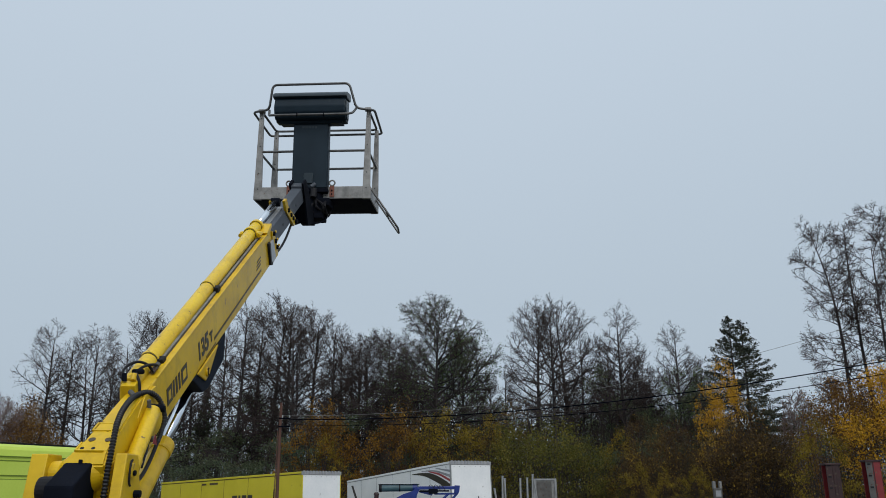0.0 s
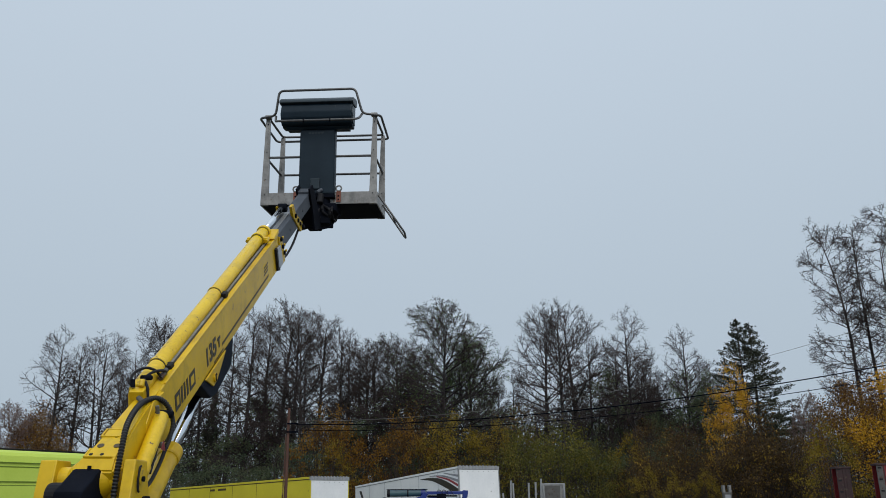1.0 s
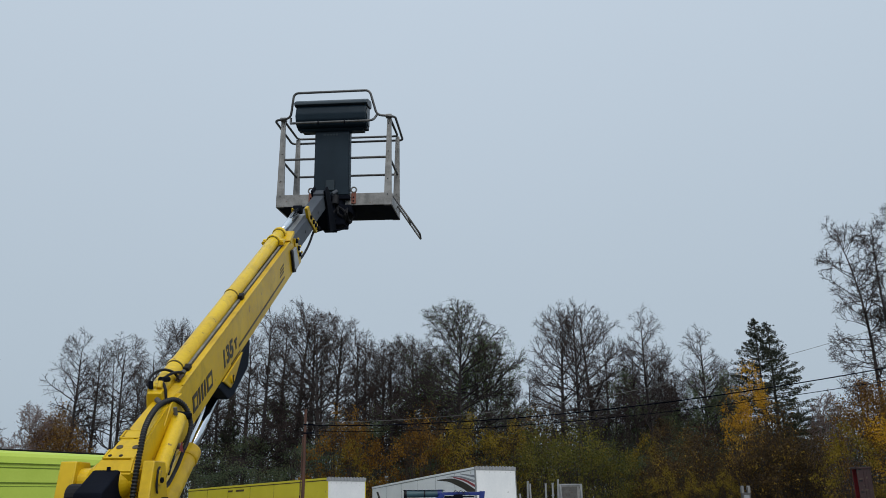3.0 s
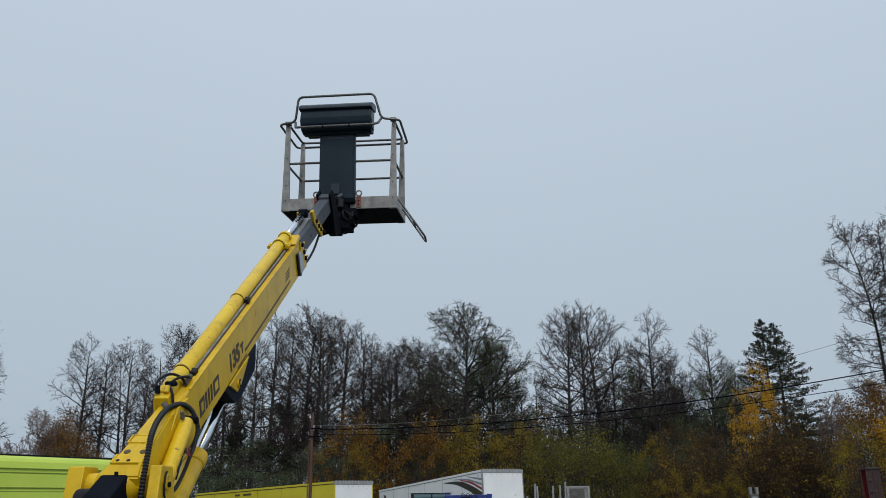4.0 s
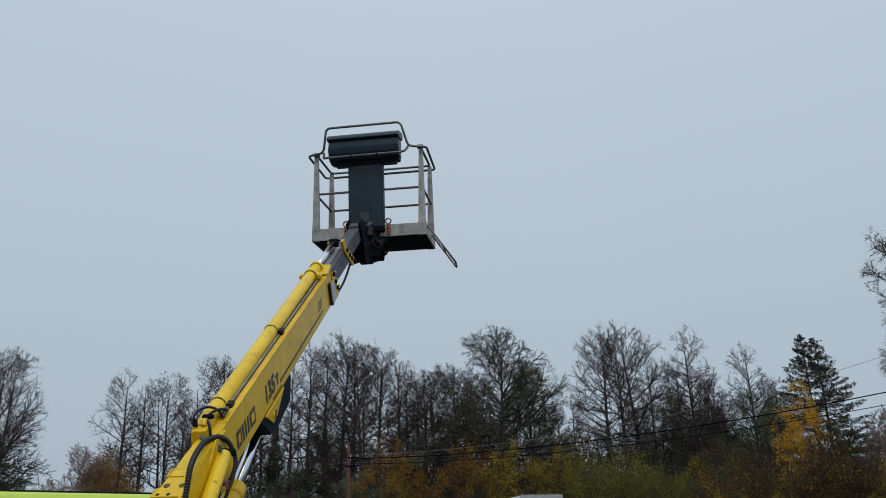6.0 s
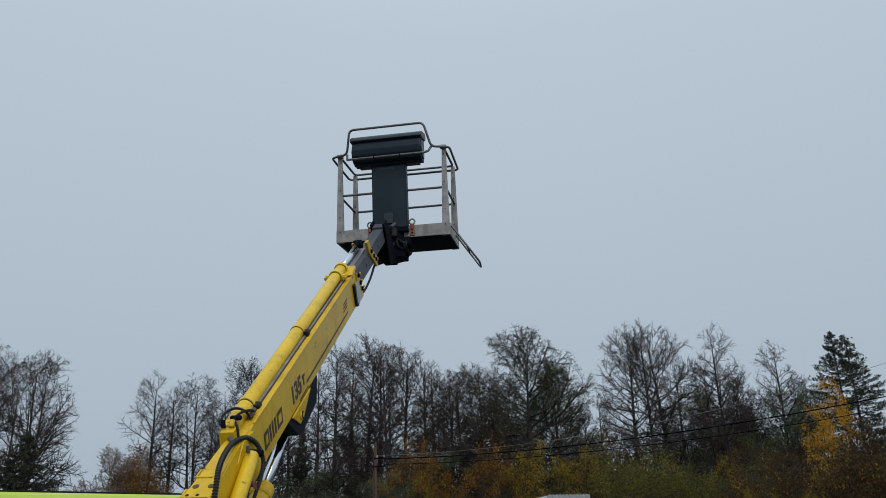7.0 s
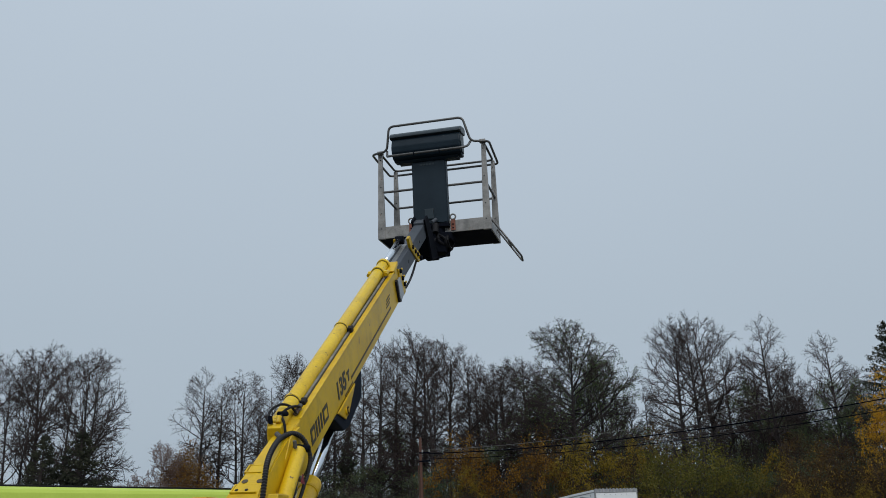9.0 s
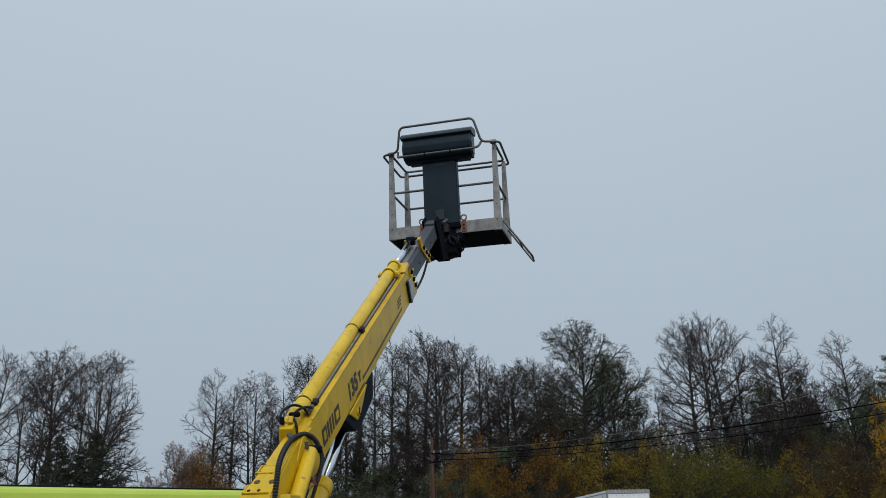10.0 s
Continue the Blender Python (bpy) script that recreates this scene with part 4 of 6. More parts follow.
# ---- parked trailers ----
def build_trailer(near, alpha, length, z_near, z_far, side_mat, label, rods):
    """A box trailer: near is its nearer end's left upper corner; it runs away to the left behind, nose down."""
    a = radians(alpha)
    z0 = ground_z(near[1])
    tilt = math.asin((z_near - z_far) / length)
    tr = thing("box_trailer", (near[0], near[1], z0), label, "trailer", turn=alpha + 90)
    # own frame: x away along its length, y to the left of that; the end face spans y = -2.5 .. 0
    m = Matrix.Translation((0, 0, z_near - z0)) @ Matrix.Rotation(tilt, 4, "Y")
    h = 2.75
    body = part("body", box((0.03, -2.5, -h), (length, 0.0, 0.0), m, 0.03), side_mat, tr)
    part("end_wall", box((-0.02, -2.46, -h + 0.05), (0.035, -0.04, -0.16), m, 0.01), WHITE, tr, "white end wall")
    part("roof_edge", box((-0.035, -2.53, -0.16), (0.06, 0.03, 0.03), m, 0.02), PALE_STEEL, tr, "grey roof edge with a row of studs")
    # plain steel studs that scallop the roof edge
    for k in range(12):
        y = -2.38 + 0.205 * k
        part("edge_stud", box((-0.055, y, -0.14), (-0.02, y + 0.10, 0.062), m, 0.008), GREY_TRIM, tr)
    part("side_rail", box((0.06, -0.012, -0.085), (length, 0.022, 0.02), m, 0.01), WHITE if side_mat is WHITE else side_mat, tr)
    # dark strip that paints the shade line below the side rail
    part("rail_seam", box((0.06, -0.004, -0.125), (length, 0.010, -0.090), m), GREY_TRIM if side_mat is WHITE else STRIPE, tr)
    for y in (-2.51, -0.03):
        part("corner_post", box((-0.03, y, -h), (0.09, y + 0.045, -0.15), m, 0.01), PALE_STEEL if side_mat is WHITE else side_mat, tr)
    for k in range(7):
        y = -2.2 + k * 0.33
        part("rivet", box((-0.03, y, -0.26), (-0.018, y + 0.03, -0.23), m), GREY_TRIM, tr)
    for y, top_z in rods:
        bar = part("lock_rod", rod(m @ Vector((-0.07, y, -h + 0.1)), m @ Vector((-0.07, y, top_z)), 0.022, n=10, bevel=0.004), BLACK_STEEL, tr, "dark door lock rod")
        part("keeper", box((-0.085, y - 0.05, top_z - 0.22), (-0.02, y + 0.05, top_z - 0.14), m, 0.006), GREY_STEEL, bar)
    for k in range(1, 6):
        x = length * k / 6
        part("panel_joint", box((x - 0.012, -0.002, -h + 0.05), (x + 0.012, 0.006, -0.10), m), GREY_TRIM if side_mat is WHITE else STRIPE, body)
    part("chassis", box((0.3, -1.7, -h - 0.28), (length - 0.2, -0.8, -h - 0.005), m, 0.02), BLACK_STEEL, tr)
    for x in (1.2, 2.5, 3.8):
        for y in (-2.35, -0.45):
            wheel = part("wheel", rod((x, y, 0.45), (x, y + 0.3, 0.45), 0.45, n=24, bevel=0.04), BLACK, tr)
            part("rim", rod((x, y - 0.004, 0.45), (x, y + 0.304, 0.45), 0.25, n=16), GREY_STEEL, wheel)
    for y in (-2.0, -0.6):
        part("landing_leg", box((length - 2.6, y, 0.0), (length - 2.48, y + 0.12, max(0.5, z_far - z0 - h - 0.1)), None, 0.01), BLACK_STEEL, tr)
    return tr, m, body


yt, ym, ybody = build_trailer((-7.35, 43.3), 45.5, 15.2, 2.66, 2.28, TRAILER_YELLOW, "yellow box trailer with a white end wall, parked nose down", ((-0.10, -1.75), (-1.45, -1.70)))
for x, w in ((4.6, 0.45), (5.2, 0.45), (5.8, 0.2), (6.15, 0.5)):
    part("sign_bar", box((x, -0.002, -1.42), (x + w, 0.010, -1.02), ym), DECAL, ybody, "dark bar of lettering")
for x, w in ((8.3, 0.9), (9.6, 0.5)):
    part("vent_panel", box((x, -0.002, -0.35), (x + w, 0.014, -0.24), ym), STRIPE, ybody)
part("hatch", box((10.6, -0.002, -1.6), (11.9, 0.012, -0.8), ym, 0.004), TRAILER_YELLOW, ybody)
wt, wm, wbody = build_trailer((0.32, 44.0), 30.0, 13.6, 3.15, 2.34, WHITE, "white box trailer with red and grey swoosh, parked nose down", ((-1.62, -1.75),))
# curved bands on the white flank
def curved(points):
    return [(p.x, p.z) for p in spline([(x, 0, -z) for x, z in points], 6)]


for mat, tops, bottoms in ((DECAL, ((4.3, 0.30), (3.0, 0.33), (2.0, 0.46), (1.0, 0.76), (0.1, 1.12)), ((0.1, 1.42), (1.0, 1.12), (2.0, 0.78), (3.0, 0.50), (4.3, 0.33))),
                           (RED_TRIM, ((2.4, 0.29), (1.2, 0.50), (0.1, 0.88)), ((0.1, 1.01), (1.2, 0.61), (2.4, 0.34))),
                           (GREY_TRIM, ((3.2, 0.22), (1.7, 0.30), (0.1, 0.64)), ((0.1, 0.78), (1.7, 0.38), (3.2, 0.25))),
                           (GREY_TRIM, ((1.6, 0.18), (0.1, 0.40)), ((0.1, 0.52), (1.6, 0.22)))):
    part("painted_band", prism(curved(tops) + curved(bottoms), 1, 0.002, 0.010, wm), mat, wbody)
for k, x in enumerate((8.3, 8.75, 9.2, 9.6, 10.0, 10.4)):
    part("sign_bar", box((x, 0.002, -1.85), (x + 0.3, 0.010, -1.5), wm), DECAL, wbody, "dark bar of lettering")
part("nose_stripe", prism([(12.6, -0.35), (12.9, -0.35), (11.2, -2.6), (10.9, -2.6)], 1, 0.002, 0.010, wm), DECAL, wbody)


# ---- blue lift in front of the white trailer ----
def build_blue_lift():
    D = 37.0
    z0 = ground_z(D)
    b = thing("folded_boom_lift", (-1.7, D, z0), "blue folded trailer lift with a teal tank", "boom lift", turn=2.0)
    h = 1.6 + 0.0097 * D - z0
    part("tank", rod((-1.15, 0, h - 0.17), (0.55, 0, h - 0.15), 0.155, n=24, bevel=0.03), TEAL, b, "dull teal cylinder")
    part("tank_cap", rod((-1.18, 0, h - 0.17), (-1.05, 0, h - 0.17), 0.165, n=24, bevel=0.02), BLACK, b)
    part("tank_band", rod((-0.30, 0, h - 0.16), (-0.24, 0, h - 0.16), 0.162, n=24), BLACK, b)
    part("tank_band", rod((0.30, 0, h - 0.155), (0.50, 0, h - 0.153), 0.165, n=24), BLUE, b)
    part("tank_cage", box((-1.2, -0.19, h - 0.035), (0.60, -0.15, h), None, 0.008), BLACK_STEEL, b)
    part("lower_arm", prism([(-0.75, h - 0.75), (-0.1, h - 0.42), (0.30, h - 0.30), (0.48, h - 0.10), (0.62, h - 0.22), (0.50, h - 0.45), (0.42, h - 0.80)], 1, -0.24, 0.1, None, 0.02), BLUE, b)
    part("upper_boom", box((0.40, -0.12, h - 0.24), (2.32, 0.12, h - 0.10), None, 0.02), BLUE, b)
    part("link", prism([(0.55, h - 0.28), (1.2, h - 0.36), (1.15, h - 0.50), (0.60, h - 0.36)], 1, -0.12, 0.06, None, 0.01), BLUE, b)
    part("link", box((1.25, -0.12, h - 0.46), (2.2, 0.06, h - 0.38), None, 0.01), BLUE, b)
    part("boom_head", prism([(2.12, h - 0.42), (2.34, h - 0.38), (2.38, h - 0.08), (2.15, h - 0.06)], 1, -0.16, 0.16, None, 0.02), BLUE, b)
    for p, q in (((1.45, h - 0.80), (1.90, h - 0.40)), ((2.28, h - 0.38), (1.85, h - 0.85))):
        part("stay", rod((p[0], -0.08, p[1]), (q[0], -0.08, q[1]), 0.05, n=12), BLUE, b)
    part("ram", rod((0.6, -0.16, h - 0.30), (1.9, -0.16, h - 0.30), 0.035, n=14), BLACK_STEEL, b)
    rnd = random.Random(9)
    for k in range(3):
        x = 1.0 + 0.22 * k
        part("hose", tube(spline([(x, -0.16, h - 0.14), (x + 0.08, -0.2, h - 0.06 + 0.03 * rnd.random()), (x + 0.2, -0.18, h - 0.12), (x + 0.3, -0.18, h - 0.3)], 5), 0.014, 6), BLACK, b)
    part("valve_stack", box((1.0, -0.2, h - 0.42), (1.4, 0.0, h - 0.20), None, 0.02), BLACK_STEEL, b)
    part("mast", box((-0.5, -0.2, 0.5), (0.0, 0.2, h - 0.7), None, 0.02), BLUE, b)
    part("chassis", box((-1.8, -0.5, 0.35), (2.4, 0.5, 0.55), None, 0.03), BLUE, b)
    for x in (-1.0, 1.4):
        for y in (-0.75, 0.55):
            wheel = part("wheel", rod((x, y, 0.36), (x, y + 0.2, 0.36), 0.36, n=24, bevel=0.03), BLACK, b)
            part("rim", rod((x, y - 0.004, 0.36), (x, y + 0.204, 0.36), 0.2, n=16), GREY_STEEL, wheel)
    # dark machine part standing by its tail
    g = thing("bollard", (-2.95, 36.5, ground_z(36.5)), "rusty dark bollard beside the blue lift", "bollard")
    hh = 1.6 + 0.0005 * 36.5 - ground_z(36.5)
    part("shaft", rod((0, 0, 0), (0, 0, hh - 0.05), 0.10, n=16, bevel=0.02), MAROON, g)
    part("cap", rod((0, 0, hh - 0.10), (0, 0, hh), 0.13, 0.08, n=16, bevel=0.02), MAROON, g)


build_blue_lift()


# ---- steel posts and grey crate ----
def far_at(bearing, dist):
    b = radians(bearing)
    return dist * math.sin(b), dist * math.cos(b)


for bearing, slope, lean in ((3.89, 0.0180, 1.0), (4.23, 0.0153, -1.5), (4.02, 0.004, -9), (5.15, 0.0152, 0.3), (5.61, 0.0158, 0.4), (5.89, 0.0197, 1.5)):
    x, y = far_at(bearing, 40)
    p = thing("steel_post", (x, y, ground_z(y)), "pale grey upright steel post", "post", "posts in the yard")
    top = 1.6 + slope * 40 - ground_z(y)
    tip = Vector((math.sin(radians(lean)) * top, 0, top))
    part("shaft", rod((0, 0, 0), tip, 0.045, n=12, bevel=0.008), PALE_STEEL, p)
    part("cap", rod(tip - Vector((0, 0, 0.02)), tip + Vector((0, 0, 0.015)), 0.052, n=12), GREY_TRIM, p)
x, y = far_at(6.07, 40)
x1, _ = far_at(7.63, 40)
crate = thing("grey_crate", (x, y, ground_z(y)), "grey steel crate with a dark mesh front", "crate")
top = 1.6 + 0.0148 * 40 - ground_z(y)
w = x1 - x
part("body", box((0.06, 0.0, 0.15), (w - 0.04, 0.9, top - 0.03), None, 0.02), GREY_STEEL, crate)
part("mesh_panel", box((0.14, -0.012, 0.3), (w - 0.24, 0.004, top - 0.12), None, 0.005), DULL_STEEL, crate, "dark mesh panel")
part("top_rim", box((0.0, -0.03, top - 0.07), (w, 0.95, top), None, 0.015), PALE_STEEL, crate)
for a in (0.0, w - 0.1):
    part("frame_post", box((a, -0.03, 0.0), (a + 0.1, 0.06, top - 0.06), None, 0.01), PALE_STEEL, crate)
part("brace", rod((0.02, -0.05, top - 0.1), (0.20, -0.05, top - 1.4), 0.03, n=8), PALE_STEEL, crate)
part("latch", rod((w - 0.06, -0.05, top - 0.3), (w - 0.06, -0.05, top - 0.7), 0.04, n=8), GREY_TRIM, crate)

x, y = far_at(17.97, 30)
fork = thing("forked_stand", (x, y, ground_z(y)), "pale grey steel stand with a forked head", "stand")
top = 1.6 + 0.0102 * 30 - ground_z(y)
part("column", box((-0.14, -0.08, 0.0), (0.14, 0.08, top - 0.22), None, 0.02), DULL_STEEL, fork)
for s in (-1, 1):
    part("prong", box((s * 0.105 - 0.045, -0.07, top - 0.24), (s * 0.105 + 0.045, 0.07, top), None, 0.015), GREY_STEEL, fork)
part("window_plate", box((-0.09, -0.095, top - 0.5), (0.09, -0.078, top - 0.30), None, 0.01), GREY_TRIM, fork)

for bearing, slope, turn in ((24.8, 0.0278, -6.0), (27.05, 0.0304, -8.0)):
    x, y = far_at(bearing, 24)
    beam = thing("steel_column", (x, y, ground_z(y)), "weathered red and grey steel H column with a cap plate", "column", "red columns", turn=turn)
    top = 1.6 + slope * 24 - ground_z(y)
    dark = bearing < 26
    part("web", box((-0.012, -0.18, 0.0), (0.012, 0.18, top - 0.03), None, 0.003), MAROON, beam)
    part("flange", box((-0.17, -0.17, 0.0), (0.06 if dark else -0.02, -0.145, top - 0.03), None, 0.004), MAROON if dark else DULL_STEEL, beam)
    part("flange", box((0.06 if dark else -0.02, -0.175, 0.0), (0.13 if dark else 0.17, -0.150, top - 0.03), None, 0.004), MAROON if dark else RED_STEEL, beam)
    part("back_flange", box((-0.17, 0.145, 0.0), (0.17, 0.17, top - 0.03), None, 0.004), RED_STEEL, beam)
    part("edge_strip", box((0.13 if dark else 0.145, -0.17, 0.0), (0.17, 0.17, top - 0.032), None, 0.004), MAROON if dark else RED_STEEL, beam)
    part("cap_plate", box((-0.195, -0.195, top - 0.05), (0.195, 0.195, top), None, 0.008), MAROON, beam)
    for k in range(9):
        part("rung_hole", box((-0.14, -0.178, 0.3 + 0.28 * k), (-0.06, -0.168, 0.34 + 0.28 * k)), BLACK, beam)

# ---- utility pole and wires ----
PX, PY = far_at(-11.27, 36)
pole = thing("utility_pole", (PX, PY, ground_z(PY)), "brown weathered wooden utility pole", "utility pole")
ptop = 1.6 + 0.1042 * 36 - ground_z(PY)
part("shaft", rod((0.02, 0, 0), (0, 0, ptop), 0.085, 0.058, n=16, bevel=0.01), POLE_WOOD, pole)
part("side_board", box((-0.10, -0.08, 1.0), (-0.07, -0.055, ptop - 1.2)), POLE_WOOD, pole)
part("guard_pipe", rod((-0.13, -0.06, 0.0), (-0.115, -0.06, 2.6), 0.016, n=8), BLACK_STEEL, pole)
for k, z in enumerate((ptop - 0.67, ptop - 1.02)):
    part("bracket", box((-0.05, -0.12, z - 0.03), (0.45, -0.09, z + 0.03), None, 0.01), BLACK_STEEL, pole)
    for x in (0.10, 0.40):
        part("insulator", rod((x, -0.105, z + 0.02), (x, -0.105, z + 0.13), 0.034, 0.026, n=12, bevel=0.01), PALE_STEEL if k == 0 else BLACK, pole)


def wire(a, b, sag, r, label):
    pts = []
    for k in range(41):
        t = k / 40
        p = Vector(a).lerp(Vector(b), t)
        p.z -= 4 * sag * t * (1 - t)
        pts.append(p)
    return tagged(part("overhead_wire", tube(pts, r, 6), WIRE if r < 0.01 else BLACK_STEEL, smooth=True), label, "wire", "overhead wires")


qx, qy = far_at(38.0, 30)
wire((PX + 0.38, PY - 0.105, 4.64), (qx, qy, 6.26), 0.77, 0.0180, "thick black overhead cable from the pole")
wire((PX + 0.38, PY - 0.105, 4.41), (qx + 0.1, qy, 5.82), 0.75, 0.0115, "thin black overhead wire from the pole")
bx_, by_ = far_at(36.0, 38)
wire((PX + 0.10, PY - 0.105, 4.79), (bx_, by_, 9.88), 1.48, 0.008, "thin grey overhead wire from the pole")
for (x, y), top in ((far_at(38.0, 30), 7.6), (far_at(36.0, 38), 10.6)):
    other = thing("utility_pole", (x, y, ground_z(y)), "brown wooden utility pole at the yard's edge", "utility pole")
    part("shaft", rod((0, 0, 0), (0, 0, top - ground_z(y)), 0.14, 0.10, n=16, bevel=0.01), POLE_WOOD, other)


# ---- trees ----
def stick_rows(segs):
    """Many thin tapered three-sided sticks; segs: rows of start, end and two radii."""
    s = np.asarray(segs, dtype=float)
    p, q, r0, r1 = s[:, 0:3], s[:, 3:6], s[:, 6:7], s[:, 7:8]
    d = q - p
    d /= np.linalg.norm(d, axis=1, keepdims=True) + 1e-9
    ref = np.where(np.abs(d[:, 2:3]) > 0.9, np.array([[1.0, 0, 0]]), np.array([[0, 0, 1.0]]))
    a = np.cross(d, ref)
    a /= np.linalg.norm(a, axis=1, keepdims=True) + 1e-9
    b = np.cross(d, a)
    rings = []
    for base, rad in ((p, r0), (q, r1)):
        for k in range(3):
            t = 2 * math.pi * k / 3
            rings.append(base + (a * math.cos(t) + b * math.sin(t)) * rad)
    v = np.stack(rings, 1).reshape(-1, 3)
    i = np.arange(len(s))[:, None] * 6
    f = np.concatenate([i + np.array([[k, (k + 1) % 3, 3 + (k + 1) % 3, 3 + k]]) for k in range(3)], 0)
    return v, f


def sticks(name, segs, mat, parent, label=""):
    v, f = stick_rows(segs)
    return mesh_object(name, v.tolist(), f.tolist(), mat, parent, label)


def leaves(name, pts, size, mat, parent, rng, label="", droop=0.0, longer=1.6):
    """Small pointed leaves, each of its own tilt, as one mesh."""
    pts = np.asarray(pts)
    n = len(pts)
    a = rng.normal(size=(n, 3))
    a[:, 2] -= droop
    a /= np.linalg.norm(a, axis=1, keepdims=True)
    b = np.cross(a, rng.normal(size=(n, 3)))
    b /= np.linalg.norm(b, axis=1, keepdims=True)
    c = np.cross(a, b)
    s = size * (0.6 + 0.8 * rng.random((n, 1)))
    v = np.stack([pts, pts + a * s * 0.5 + b * s * 0.32 + c * s * 0.08, pts + a * s * longer * 0.62, pts + a * s * 0.5 - b * s * 0.32 + c * s * 0.08], 1).reshape(-1, 3)
    f = np.arange(n)[:, None] * 4 + np.array([[0, 1, 2, 3]])
    return mesh_object(name, v.tolist(), f.tolist(), mat, parent, label)


def path(rng, p, d, length, n, wobble, lift):
    """A branch's line: it wanders and bends up (or down) as it grows."""
    pts = [np.array(p, float)]
    d = np.array(d, float)
    for _ in range(n):
        d = d + rng.normal(size=3) * wobble
        d[2] += lift
        d /= np.linalg.norm(d)
        pts.append(pts[-1] + d * length / n)
    return pts


def taper(segs, pts, r0, r1):
    n = len(pts) - 1
    for i in range(n):
        a, b = r0 + (r1 - r0) * i / n, r0 + (r1 - r0) * (i + 1) / n
        segs.append((*pts[i], *pts[i + 1], a, b))


def crown_mesh(mid, fine, mat, parent):
    """Branches as tapered sticks and twigs as slender three-sided spikes, in one mesh."""
    s = np.asarray(fine, dtype=float)
    p, q, r = s[:, 0:3], s[:, 3:6], s[:, 6:7]
    d = q - p
    d /= np.linalg.norm(d, axis=1, keepdims=True) + 1e-9
    a = np.cross(d, np.array([[0.31, 0.77, 0.55]]))
    a /= np.linalg.norm(a, axis=1, keepdims=True) + 1e-9
    b = np.cross(d, a)
    rows = [p + (a * math.cos(t) + b * math.sin(t)) * r for t in (0.0, 2.0944, 4.1888)] + [q]
    v = np.stack(rows, 1).reshape(-1, 3)
    i = np.arange(len(s))[:, None] * 4
    f = np.concatenate([i + np.array([[k, (k + 1) % 3, 3]]) for k in range(3)], 0)
    base = len(v)
    v2, f2 = stick_rows(mid)
    return mesh_object("crown", v.tolist() + v2.tolist(), f.tolist() + (f2 + base).tolist(), mat, parent, "fine bare twigs")


def aside(rng, d, angle):
    """A direction that leaves d by an angle, to any side."""
    d = d / np.linalg.norm(d)
    s = np.cross(d, rng.normal(size=3))
    s /= np.linalg.norm(s)
    return d * math.cos(angle) + s * math.sin(angle)


def along_line(pts, t):
    """Place and direction at a share t of a polyline."""
    j = min(len(pts) - 2, int(t * (len(pts) - 1)))
    f = t * (len(pts) - 1) - j
    return pts[j] * (1 - f) + pts[j + 1] * f, pts[j + 1] - pts[j]


